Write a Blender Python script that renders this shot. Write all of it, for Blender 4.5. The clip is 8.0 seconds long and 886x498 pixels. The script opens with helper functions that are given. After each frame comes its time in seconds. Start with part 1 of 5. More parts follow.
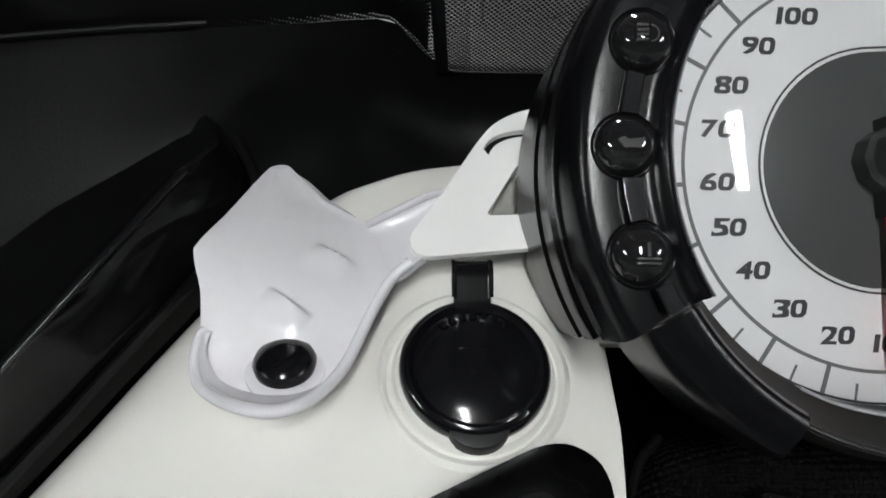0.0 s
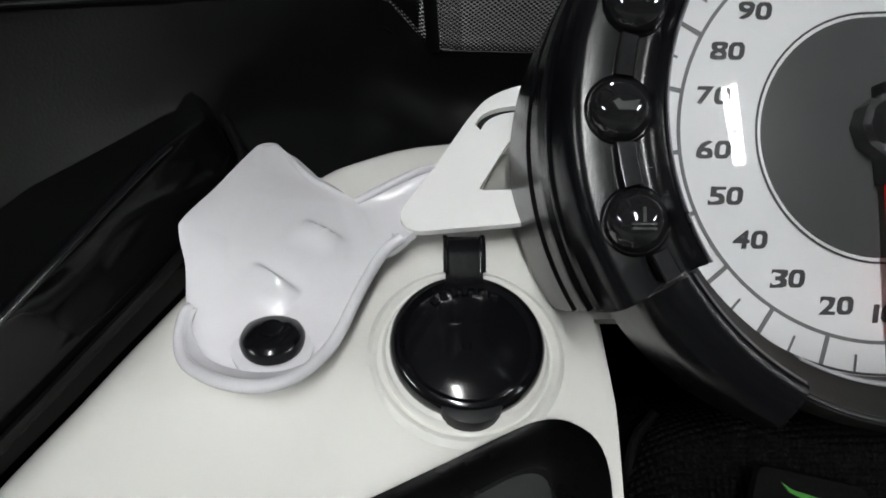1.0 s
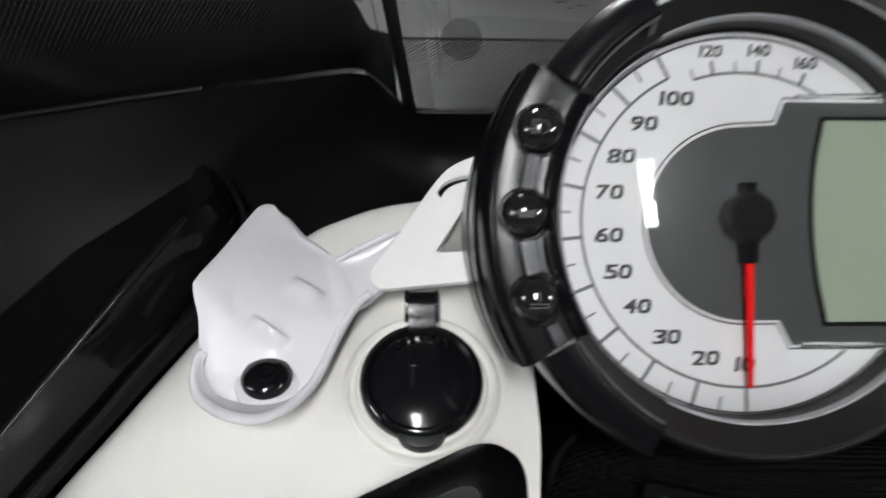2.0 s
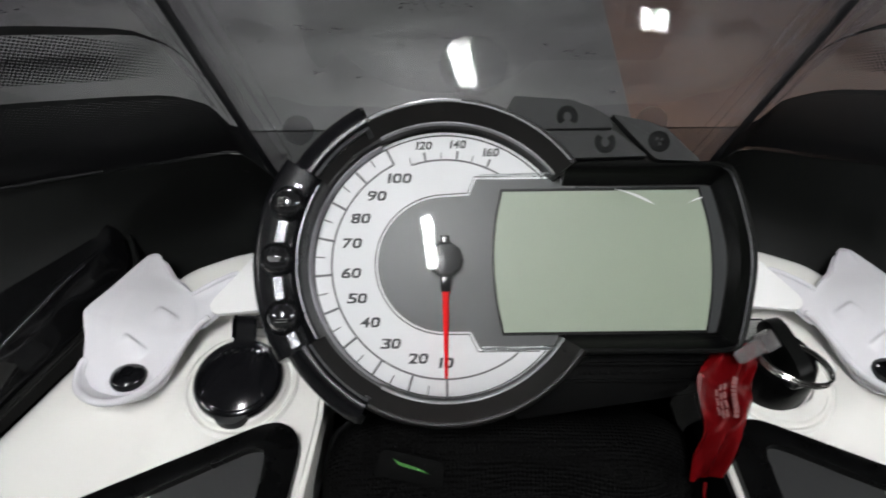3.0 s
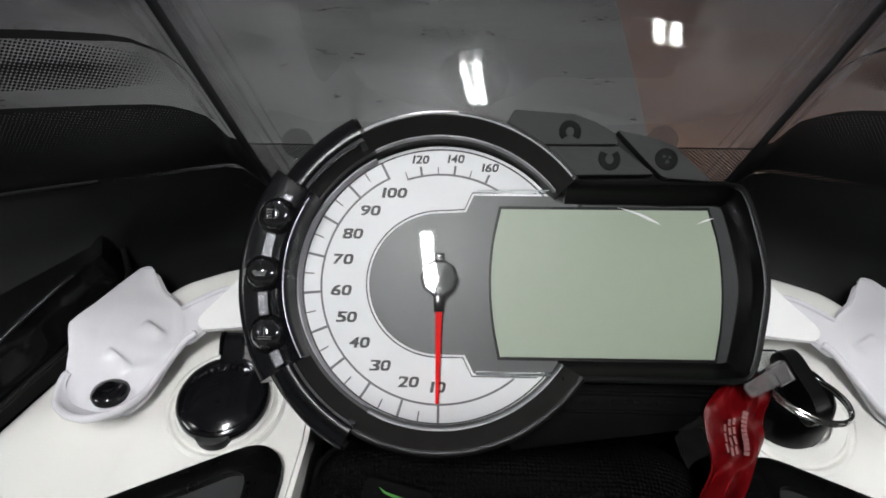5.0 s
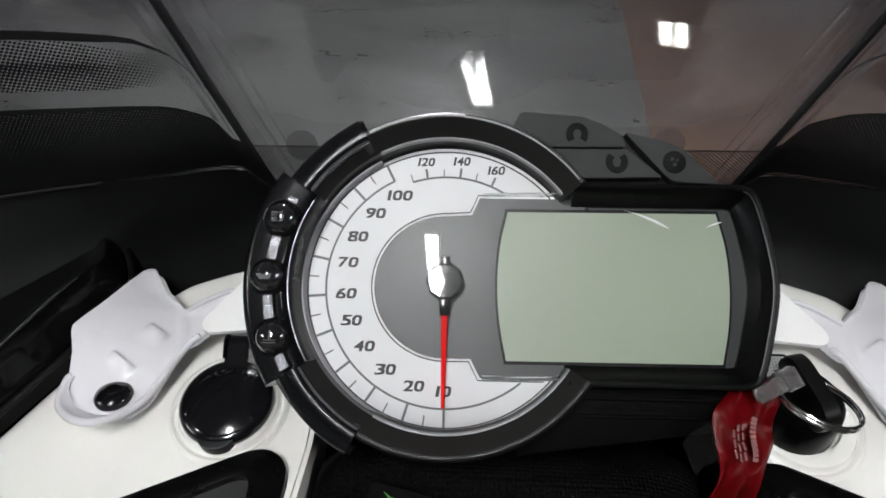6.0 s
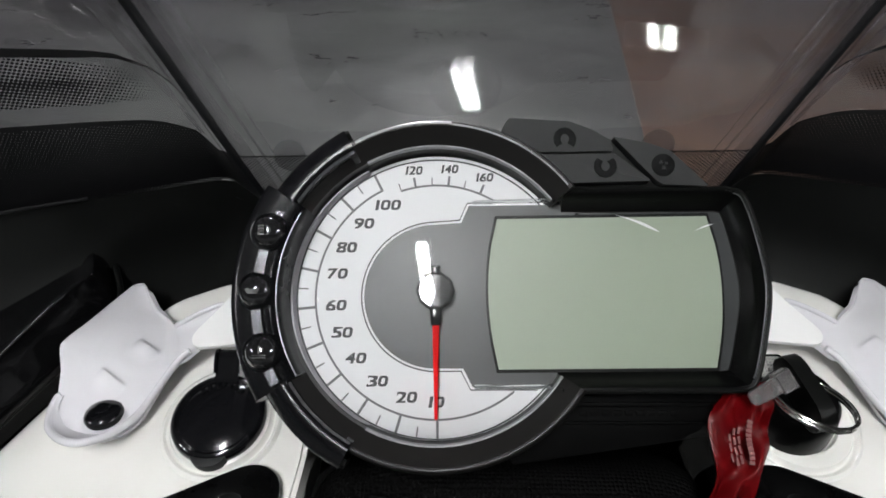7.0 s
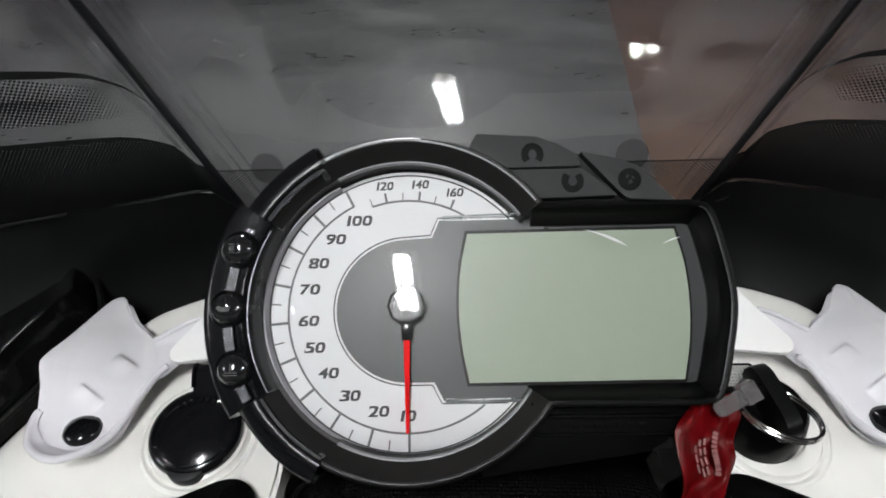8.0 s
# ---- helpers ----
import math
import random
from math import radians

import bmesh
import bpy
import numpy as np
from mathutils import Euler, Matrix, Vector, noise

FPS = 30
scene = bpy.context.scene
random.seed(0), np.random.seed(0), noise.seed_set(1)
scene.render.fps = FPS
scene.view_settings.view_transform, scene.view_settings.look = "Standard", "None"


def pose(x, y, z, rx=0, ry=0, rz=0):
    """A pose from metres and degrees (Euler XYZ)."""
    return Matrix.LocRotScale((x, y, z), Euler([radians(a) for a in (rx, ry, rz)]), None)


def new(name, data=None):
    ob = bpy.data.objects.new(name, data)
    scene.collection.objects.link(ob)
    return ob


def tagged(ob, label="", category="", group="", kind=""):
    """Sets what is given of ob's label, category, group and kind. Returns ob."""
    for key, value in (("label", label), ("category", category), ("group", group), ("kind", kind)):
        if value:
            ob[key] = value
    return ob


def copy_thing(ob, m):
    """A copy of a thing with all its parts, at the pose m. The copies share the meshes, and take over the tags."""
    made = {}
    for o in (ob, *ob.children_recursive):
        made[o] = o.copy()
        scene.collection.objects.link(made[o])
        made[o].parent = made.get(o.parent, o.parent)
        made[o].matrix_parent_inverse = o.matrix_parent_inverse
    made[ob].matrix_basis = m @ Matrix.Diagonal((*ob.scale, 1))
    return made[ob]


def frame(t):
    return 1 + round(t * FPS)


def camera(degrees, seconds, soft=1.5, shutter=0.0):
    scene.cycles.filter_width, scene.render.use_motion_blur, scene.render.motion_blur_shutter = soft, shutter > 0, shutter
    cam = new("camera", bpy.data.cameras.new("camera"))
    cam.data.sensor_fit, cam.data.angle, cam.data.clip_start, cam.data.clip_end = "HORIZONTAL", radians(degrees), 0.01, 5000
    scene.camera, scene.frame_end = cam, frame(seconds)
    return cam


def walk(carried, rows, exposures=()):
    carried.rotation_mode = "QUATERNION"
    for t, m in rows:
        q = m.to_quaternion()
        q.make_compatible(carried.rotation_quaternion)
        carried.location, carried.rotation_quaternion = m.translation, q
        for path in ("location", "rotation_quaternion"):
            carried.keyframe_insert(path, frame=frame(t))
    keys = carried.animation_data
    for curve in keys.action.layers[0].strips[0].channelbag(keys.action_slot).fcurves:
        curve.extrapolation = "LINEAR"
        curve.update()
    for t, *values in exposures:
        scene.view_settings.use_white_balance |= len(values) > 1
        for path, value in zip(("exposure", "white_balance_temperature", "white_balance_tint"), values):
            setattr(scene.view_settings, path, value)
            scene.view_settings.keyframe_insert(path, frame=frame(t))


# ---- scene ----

# Everything on the snowmobile is laid out in the frame of its instrument dial (x right, y up the face,
# z out of the face towards the rider); G stands that frame up in the world.
G = pose(-0.0275, 0.0, 1.0, 55, 0, 0)
cam = camera(69.2, 8.0, soft=1.7, shutter=0.5)
PATH = [
    (0, -0.10685, -0.02864, 0.14159, 3.347, -3.171, 0.294),
    (0.5, -0.10585, -0.03314, 0.13793, 3.726, -3.666, 0.138),
    (1, -0.10575, -0.03433, 0.13779, 3.106, -3.642, -0.011),
    (1.2, -0.10556, -0.03510, 0.13776, 2.968, -3.498, -0.018),
    (2.3, -0.06655, -0.00901, 0.20871, 1.784, -1.299, 0.101),
    (2.5, -0.04273, -0.01048, 0.22946, 3.670, -0.610, 0.055),
    (3, 0.00171, -0.02148, 0.26227, 5.800, 0.183, -0.440),
    (3.5, 0.01864, -0.02260, 0.25855, 6.689, 0.613, 0.561),
    (4, 0.01770, -0.01983, 0.25321, 7.255, 1.008, 0.198),
    (4.5, 0.01267, -0.02283, 0.25098, 7.887, 1.321, 0.668),
    (6, 0.00915, -0.02180, 0.24873, 8.143, 1.754, 1.245),
    (6.5, 0.00782, -0.02271, 0.24666, 8.663, 1.454, 1.437),
    (7, 0.01146, -0.01816, 0.24695, 8.118, 1.592, -0.274),
    (7.5, 0.01375, -0.01481, 0.24833, 7.658, 1.388, -0.008),
    (8, 0.02309, -0.01166, 0.25022, 7.818, 1.700, -0.914),
]
walk(cam, [(t, G @ pose(x, y, z, rx, ry, rz)) for t, x, y, z, rx, ry, rz in PATH],
     exposures=[(0, -0.22, 6500, 7.5), (1.2, -0.22, 6500, 7.5), (2.3, 0.0, 6500, 10), (8, 0.0, 6500, 10)])

# ---- world and light ----
LAMP = 132.0          # emission of the ceiling diffusers
world = bpy.data.worlds.new("hall_air")
scene.world = world
world.use_nodes = True
world.node_tree.nodes["Background"].inputs[0].default_value = (0.9, 0.95, 1.0, 1)
world.node_tree.nodes["Background"].inputs[1].default_value = 0.02


# ---- materials ----
def material(name, color, rough=0.5, metal=0.0, vary=0.0, scale=200.0, bump=0.0, bump_scale=None, coat=0.0,
             rough_vary=0.0, transmission=0.0, emit=0.0, spec=0.5, alpha=1.0):
    m = bpy.data.materials.new(name)
    m.use_nodes = True
    nt = m.node_tree
    b = nt.nodes["Principled BSDF"]
    b.inputs["Base Color"].default_value = (*color, 1)
    b.inputs["Roughness"].default_value = rough
    b.inputs["Metallic"].default_value = metal
    b.inputs["Coat Weight"].default_value = coat
    b.inputs["Coat Roughness"].default_value = 0.04
    b.inputs["Transmission Weight"].default_value = transmission
    b.inputs["Specular IOR Level"].default_value = spec
    b.inputs["Alpha"].default_value = alpha
    if emit:
        b.inputs["Emission Color"].default_value = (*color, 1)
        b.inputs["Emission Strength"].default_value = emit
    tc = nt.nodes.new("ShaderNodeTexCoord")
    if vary or rough_vary:
        n1 = nt.nodes.new("ShaderNodeTexNoise")
        n1.inputs["Scale"].default_value = scale
        n1.inputs["Detail"].default_value = 6
        n2 = nt.nodes.new("ShaderNodeTexNoise")
        n2.inputs["Scale"].default_value = scale / 12
        n2.inputs["Detail"].default_value = 3
        add = nt.nodes.new("ShaderNodeMath")
        add.operation = "ADD"
        for n in (n1, n2):
            nt.links.new(tc.outputs["Object"], n.inputs["Vector"])
        nt.links.new(n1.outputs["Fac"], add.inputs[0])
        nt.links.new(n2.outputs["Fac"], add.inputs[1])
        if vary:
            mr = nt.nodes.new("ShaderNodeMapRange")
            mr.inputs["From Min"].default_value = 0.6
            mr.inputs["From Max"].default_value = 1.4
            mr.inputs["To Min"].default_value = 1 - vary
            mr.inputs["To Max"].default_value = 1 + vary
            nt.links.new(add.outputs[0], mr.inputs["Value"])
            mul = nt.nodes.new("ShaderNodeVectorMath")
            mul.operation = "SCALE"
            mul.inputs[0].default_value = color
            nt.links.new(mr.outputs[0], mul.inputs["Scale"])
            nt.links.new(mul.outputs[0], b.inputs["Base Color"])
        if rough_vary:
            mr2 = nt.nodes.new("ShaderNodeMapRange")
            mr2.inputs["From Min"].default_value = 0.6
            mr2.inputs["From Max"].default_value = 1.4
            mr2.inputs["To Min"].default_value = max(0.02, rough - rough_vary)
            mr2.inputs["To Max"].default_value = rough + rough_vary
            nt.links.new(add.outputs[0], mr2.inputs["Value"])
            nt.links.new(mr2.outputs[0], b.inputs["Roughness"])
    if bump:
        nb = nt.nodes.new("ShaderNodeTexNoise")
        nb.inputs["Scale"].default_value = bump_scale or scale
        nb.inputs["Detail"].default_value = 4
        nt.links.new(tc.outputs["Object"], nb.inputs["Vector"])
        bp = nt.nodes.new("ShaderNodeBump")
        bp.inputs["Strength"].default_value = bump
        bp.inputs["Distance"].default_value = 0.0006
        nt.links.new(nb.outputs["Fac"], bp.inputs["Height"])
        nt.links.new(bp.outputs[0], b.inputs["Normal"])
    return m


def clear_pane(name, tint=(1, 1, 1), rough=0.0, ior=1.5, film=None, film_part=0.0, veil=0.0, mirror=0.8):
    """A thin clear sheet: it lets light through and mirrors by Fresnel; film: the colour of a streaky haze that also
    paints reflections; veil: how much of it is finely scratched and mirrors softly."""
    m = bpy.data.materials.new(name)
    m.use_nodes = True
    nt = m.node_tree
    nt.nodes.remove(nt.nodes["Principled BSDF"])
    out = nt.nodes["Material Output"]
    tr = nt.nodes.new("ShaderNodeBsdfTransparent")
    tr.inputs[0].default_value = (*tint, 1)
    gl = nt.nodes.new("ShaderNodeBsdfGlossy")
    gl.inputs["Roughness"].default_value = rough
    gl.inputs[0].default_value = (mirror, mirror, mirror, 1)
    fr = nt.nodes.new("ShaderNodeFresnel")
    fr.inputs["IOR"].default_value = ior
    mix = nt.nodes.new("ShaderNodeMixShader")
    nt.links.new(fr.outputs[0], mix.inputs[0])
    nt.links.new(tr.outputs[0], mix.inputs[1])
    nt.links.new(gl.outputs[0], mix.inputs[2])
    nt.links.new(mix.outputs[0], out.inputs[0])
    if veil:
        soft = nt.nodes.new("ShaderNodeBsdfGlossy")
        soft.inputs["Roughness"].default_value = 0.34
        vm = nt.nodes.new("ShaderNodeMixShader")
        vm.inputs[0].default_value = veil
        nt.links.new(mix.outputs[0], vm.inputs[1])
        nt.links.new(soft.outputs[0], vm.inputs[2])
        nt.links.new(vm.outputs[0], out.inputs[0])
    if film:
        tc = nt.nodes.new("ShaderNodeTexCoord")
        no = nt.nodes.new("ShaderNodeTexNoise")
        no.inputs["Scale"].default_value = 45
        no.inputs["Detail"].default_value = 6
        mr = nt.nodes.new("ShaderNodeMapRange")
        mr.inputs["From Min"].default_value = 0.3
        mr.inputs["From Max"].default_value = 0.7
        mr.inputs["To Max"].default_value = 2 * film_part
        df = nt.nodes.new("ShaderNodeBsdfDiffuse")
        df.inputs[0].default_value = (*film, 1)
        fm = nt.nodes.new("ShaderNodeMixShader")
        nt.links.new(tc.outputs["Object"], no.inputs["Vector"])
        nt.links.new(no.outputs["Fac"], mr.inputs["Value"])
        nt.links.new(mr.outputs[0], fm.inputs[0])
        nt.links.new(mix.outputs[0], fm.inputs[1])
        nt.links.new(df.outputs[0], fm.inputs[2])
        nt.links.new(fm.outputs[0], out.inputs[0])
    return m


def printed_pane(name, pitch=0.0015):
    """Windshield plastic with a black halftone print; the vertex attribute "cover" is the dot radius in pitches."""
    m = clear_pane(name, (0.72, 0.72, 0.725), 0.0, 1.5)
    nt = m.node_tree
    out = nt.nodes["Material Output"]
    glass = out.inputs[0].links[0].from_node
    uv = nt.nodes.new("ShaderNodeUVMap")
    mp = nt.nodes.new("ShaderNodeMapping")
    mp.inputs["Scale"].default_value = (1 / pitch, 1 / pitch, 1)
    mp.inputs["Rotation"].default_value = (0, 0, radians(45))
    fr = nt.nodes.new("ShaderNodeVectorMath")
    fr.operation = "FRACTION"
    sub = nt.nodes.new("ShaderNodeVectorMath")
    sub.operation = "SUBTRACT"
    sub.inputs[1].default_value = (0.5, 0.5, 0)
    ln = nt.nodes.new("ShaderNodeVectorMath")
    ln.operation = "LENGTH"
    at = nt.nodes.new("ShaderNodeAttribute")
    at.attribute_name = "cover"
    # thin wiped dust and scuffs, which also paint faint reflections on the pane
    tc = nt.nodes.new("ShaderNodeTexCoord")
    st = nt.nodes.new("ShaderNodeMapping")
    st.inputs["Rotation"].default_value = (0, 0, radians(35))
    st.inputs["Scale"].default_value = (9, 24, 9)
    no = nt.nodes.new("ShaderNodeTexNoise")
    no.inputs["Scale"].default_value = 1.0
    no.inputs["Detail"].default_value = 7
    no.inputs["Roughness"].default_value = 0.62
    no.inputs["Distortion"].default_value = 1.2
    dr = nt.nodes.new("ShaderNodeMapRange")
    dr.inputs["From Min"].default_value = 0.28
    dr.inputs["From Max"].default_value = 0.80
    dr.inputs["To Min"].default_value = 0.0
    dr.inputs["To Max"].default_value = 0.10
    dust_sheen = nt.nodes.new("ShaderNodeBsdfTranslucent")
    dust_sheen.inputs[0].default_value = (0.64, 0.59, 0.66, 1)
    dm = nt.nodes.new("ShaderNodeMixShader")
    nt.links.new(tc.outputs["Object"], st.inputs["Vector"])
    nt.links.new(st.outputs[0], no.inputs["Vector"])
    nt.links.new(no.outputs["Fac"], dr.inputs["Value"])
    nt.links.new(dr.outputs[0], dm.inputs[0])
    nt.links.new(glass.outputs[0], dm.inputs[1])
    nt.links.new(dust_sheen.outputs[0], dm.inputs[2])
    glass = dm
    less = nt.nodes.new("ShaderNodeMath")
    less.operation = "LESS_THAN"
    ink = nt.nodes.new("ShaderNodeBsdfPrincipled")
    ink.inputs["Base Color"].default_value = (0.008, 0.008, 0.009, 1)
    ink.inputs["Roughness"].default_value = 0.45
    ink.inputs["Specular IOR Level"].default_value = 0.2
    mix = nt.nodes.new("ShaderNodeMixShader")
    nt.links.new(uv.outputs[0], mp.inputs["Vector"])
    nt.links.new(mp.outputs[0], fr.inputs[0])
    nt.links.new(fr.outputs[0], sub.inputs[0])
    nt.links.new(sub.outputs[0], ln.inputs[0])
    nt.links.new(ln.outputs["Value"], less.inputs[0])
    nt.links.new(at.outputs["Fac"], less.inputs[1])
    nt.links.new(less.outputs[0], mix.inputs[0])
    nt.links.new(glass.outputs[0], mix.inputs[1])
    nt.links.new(ink.outputs[0], mix.inputs[2])
    nt.links.new(mix.outputs[0], out.inputs[0])
    return m


def woven(name, color, pitch):
    """Coarse black mesh cloth."""
    m = material(name, color, 0.6, vary=0.3, scale=300, spec=0.04)
    nt = m.node_tree
    b = nt.nodes["Principled BSDF"]
    tc = nt.nodes.new("ShaderNodeTexCoord")
    mp = nt.nodes.new("ShaderNodeMapping")
    mp.inputs["Scale"].default_value = (1 / pitch, 1 / pitch, 1 / pitch)
    vo = nt.nodes.new("ShaderNodeTexVoronoi")
    vo.inputs["Randomness"].default_value = 0.25
    vo.inputs["Scale"].default_value = 1.0
    bp = nt.nodes.new("ShaderNodeBump")
    bp.inputs["Strength"].default_value = 1.0
    bp.inputs["Distance"].default_value = 0.0012
    bp.invert = True
    nt.links.new(tc.outputs["Object"], mp.inputs["Vector"])
    nt.links.new(mp.outputs[0], vo.inputs["Vector"])
    nt.links.new(vo.outputs["Distance"], bp.inputs["Height"])
    nt.links.new(bp.outputs[0], b.inputs["Normal"])
    return m


GLOSS_BLACK = material("gloss_black_plastic", (0.005, 0.005, 0.006), 0.13, vary=0.2, scale=60, rough_vary=0.05, bump=0.015, bump_scale=350)
FAIRING = material("fairing_gloss_black", (0.0035, 0.0035, 0.0038), 0.10, vary=0.2, scale=60, rough_vary=0.04, bump=0.012, bump_scale=300, spec=0.22)
PLATE = material("plate_black_plastic", (0.005, 0.005, 0.006), 0.24, vary=0.15, scale=150, rough_vary=0.025, bump=0.05, bump_scale=1900, spec=0.30)
BEZEL = material("bezel_black_plastic", (0.0100, 0.0092, 0.0088), 0.38, vary=0.1, scale=120, rough_vary=0.05, bump=0.22, bump_scale=2200, spec=0.45)
# bright beads that paint the highlights along plate and bezel edges
EDGE = material("edge_highlight_grey", (0.20, 0.20, 0.21), 0.34, metal=0.8, vary=0.3, scale=500, rough_vary=0.1)
STRIP = material("strip_grey_metal", (0.14, 0.14, 0.15), 0.20, metal=1.0, vary=0.2, scale=900, rough_vary=0.04, bump=0.08, bump_scale=2600)
SATIN_BLACK = material("satin_black_plastic", (0.009, 0.009, 0.0105), 0.40, spec=0.32, vary=0.15, scale=150, rough_vary=0.07, bump=0.12, bump_scale=1800)
MATT_BLACK = material("matt_black_plastic", (0.0040, 0.0042, 0.0040), 0.36, spec=0.18, vary=0.2, scale=80, rough_vary=0.08, bump=0.15, bump_scale=1500)
DEEP = material("deep_black_plastic", (0.0020, 0.0020, 0.0021), 0.30, vary=0.15, scale=90, rough_vary=0.06, bump=0.06, bump_scale=1500, spec=0.09)
HOUSING = material("housing_black_plastic", (0.0018, 0.0018, 0.0018), 0.5, vary=0.2, scale=90, rough_vary=0.08, bump=0.08, bump_scale=1500, spec=0.03)
COWL = material("cowl_black_plastic", (0.0040, 0.0043, 0.0041), 0.42, spec=0.13, vary=0.2, scale=60, rough_vary=0.06, bump=0.1, bump_scale=1200)
RUBBER = material("grey_black_rubber", (0.018, 0.0185, 0.019), 0.62, spec=0.3, vary=0.12, scale=120, bump=0.15, bump_scale=1400)
WHITE = material("gloss_white_plastic", (0.80, 0.787, 0.755), 0.17, rough_vary=0.04, scale=90, bump=0.02, bump_scale=90)
WHITE_SHEET = material("white_moulded_plastic", (0.705, 0.692, 0.725), 0.24, bump=0.02, bump_scale=120)
ARM_WHITE = material("bright_white_plastic", (0.88, 0.875, 0.87), 0.2, rough_vary=0.04, scale=90, bump=0.02, bump_scale=120)
DIAL_WHITE = material("dial_white", (0.83, 0.83, 0.85), 0.45, vary=0.01, scale=60)
SYMBOL = material("key_symbol_rubber", (0.0045, 0.0045, 0.0048), 0.7, spec=0.12, vary=0.2, scale=300)
# the white rim's shading is put into this lilac grey
DIAL_RIM = material("dial_rim_shaded", (0.42, 0.41, 0.44), 0.35, vary=0.05, scale=200)
DIAL_GREY = material("dial_grey", (0.064, 0.066, 0.069), 0.40, vary=0.06, scale=90)
DIAL_INK = material("dial_ink", (0.045, 0.045, 0.050), 0.5, vary=0.1, scale=500)
TICK_GREY = material("tick_grey", (0.16, 0.16, 0.17), 0.5, vary=0.1, scale=500)
LCD = material("lcd_grey_green", (0.340, 0.398, 0.302), 0.50, vary=0.04, scale=10, spec=0.9)
LCD_EDGE = material("lcd_surround", (0.030, 0.032, 0.034), 0.42, vary=0.1, scale=120)
RED = material("needle_red", (0.88, 0.008, 0.010), 0.6, vary=0.05, scale=400, spec=0.1)
STEEL = material("bright_steel", (0.62, 0.61, 0.59), 0.16, metal=1.0, vary=0.08, scale=300, rough_vary=0.06)
RIM = material("bezel_rim_highlight", (0.56, 0.56, 0.58), 0.34, metal=0.55, vary=0.12, scale=500, rough_vary=0.08, bump=0.05, bump_scale=2500)
TRIM = material("serrated_trim_grey", (0.36, 0.36, 0.375), 0.55, metal=0.35, vary=0.25, scale=1500, rough_vary=0.1, bump=0.4, bump_scale=3000)
SILVER = material("satin_silver", (0.24, 0.24, 0.26), 0.30, metal=0.85, vary=0.15, scale=700, rough_vary=0.1, bump=0.2, bump_scale=2600)
HUB = material("hub_gloss_black", (0.012, 0.012, 0.013), 0.10, coat=0.6, vary=0.1, scale=200)
BULB = material("dark_indicator_lens", (0.012, 0.012, 0.013), 0.06, coat=1.0, vary=0.1, scale=200)
ICON = material("indicator_icon_grey", (0.022, 0.022, 0.022), 0.5, vary=0.1, scale=400)
PANE = clear_pane("clear_dial_cover", (0.98, 0.98, 0.98), 0.0, 1.5, veil=0.008)
# for the facets added on the windshield to mirror lamp glints
GLINT_PANE = clear_pane("clear_glint_facet", (1.0, 1.0, 1.0), 0.0, 1.32, mirror=0.9)
SMOKE = clear_pane("smoky_ghost_disc", (0.52, 0.52, 0.53), 0.25, 1.35)
PANE_EDGE = material("clear_cover_edge", (0.85, 0.87, 0.87), 0.05, transmission=0.95)
SHIELD = printed_pane("printed_windshield")
# its pale film paints the reflections beside the creases as well as haze
HAZE_AND_SHEEN = clear_pane("hazy_plastic_with_sheen", (0.90, 0.89, 0.90), 0.25, 1.7, film=(0.30, 0.27, 0.31), film_part=0.16)
CREASE = material("dark_crease_plastic", (0.012, 0.0125, 0.015), 0.45, spec=0.25, vary=0.2, scale=80)
CLOTH = woven("black_mesh_cloth", (0.0018, 0.0018, 0.0018), 0.0017)
CLOTH_PLAIN = material("black_cloth", (0.0024, 0.0024, 0.0024), 0.8, vary=0.3, scale=400, bump=0.4, bump_scale=900, spec=0.06)
GREEN = material("lime_green_print", (0.035, 0.19, 0.02), 0.6, vary=0.25, scale=300)
RED_TAG = material("red_plastic_tag", (0.110, 0.0016, 0.0028), 0.36, spec=0.10, vary=0.2, scale=120, transmission=0.12, bump=0.25, bump_scale=160)
TAG_WHITE = material("tag_white_print", (0.20, 0.070, 0.070), 0.5, vary=0.05, scale=300)
FROSTED = material("frosted_plastic", (0.62, 0.59, 0.60), 0.16, vary=0.05, scale=200, transmission=0.88)
SLEEVE = material("clear_sleeve_plastic", (0.22, 0.22, 0.21), 0.25, vary=0.1, scale=150, alpha=0.014)
GREY_SHEET = material("grey_metal_sheet", (0.42, 0.42, 0.40), 0.42, metal=0.3, vary=0.15, scale=150, bump=0.1, bump_scale=200)
TRAY_FLOOR = material("tray_grey", (0.014, 0.014, 0.015), 0.5, vary=0.25, scale=60, bump=0.15, bump_scale=500)
CONCRETE = material("polished_concrete", (0.080, 0.083, 0.080), 0.35, vary=0.55, scale=9.0, rough_vary=0.12)
BROWN = material("brown_floor", (0.090, 0.050, 0.031), 0.42, vary=0.75, scale=8, rough_vary=0.1)
WALL = material("hall_wall_paint", (0.16, 0.155, 0.155), 0.8, vary=0.12, scale=2.0)
CEIL = material("hall_ceiling_paint", (0.16, 0.16, 0.165), 0.85, vary=0.1, scale=2.0)
DIFFUSER = material("lamp_diffuser", (0.98, 1.0, 1.0), 0.5, emit=LAMP)
LAMP_FRAME = material("lamp_white_enamel", (0.75, 0.75, 0.75), 0.4, vary=0.03, scale=20)


# ---- mesh helpers ----
def thing(name, at, label, category, group="", kind=""):
    ob = new(name)
    ob.empty_display_size = 0.01
    ob.location = at
    tagged(ob, label, category, group, kind)
    ob["base"] = [float(v) for v in at]
    return ob


def g(x, y, z):
    return G @ Vector((x, y, z))


def root_of(ob):
    while ob.parent:
        ob = ob.parent
    return ob


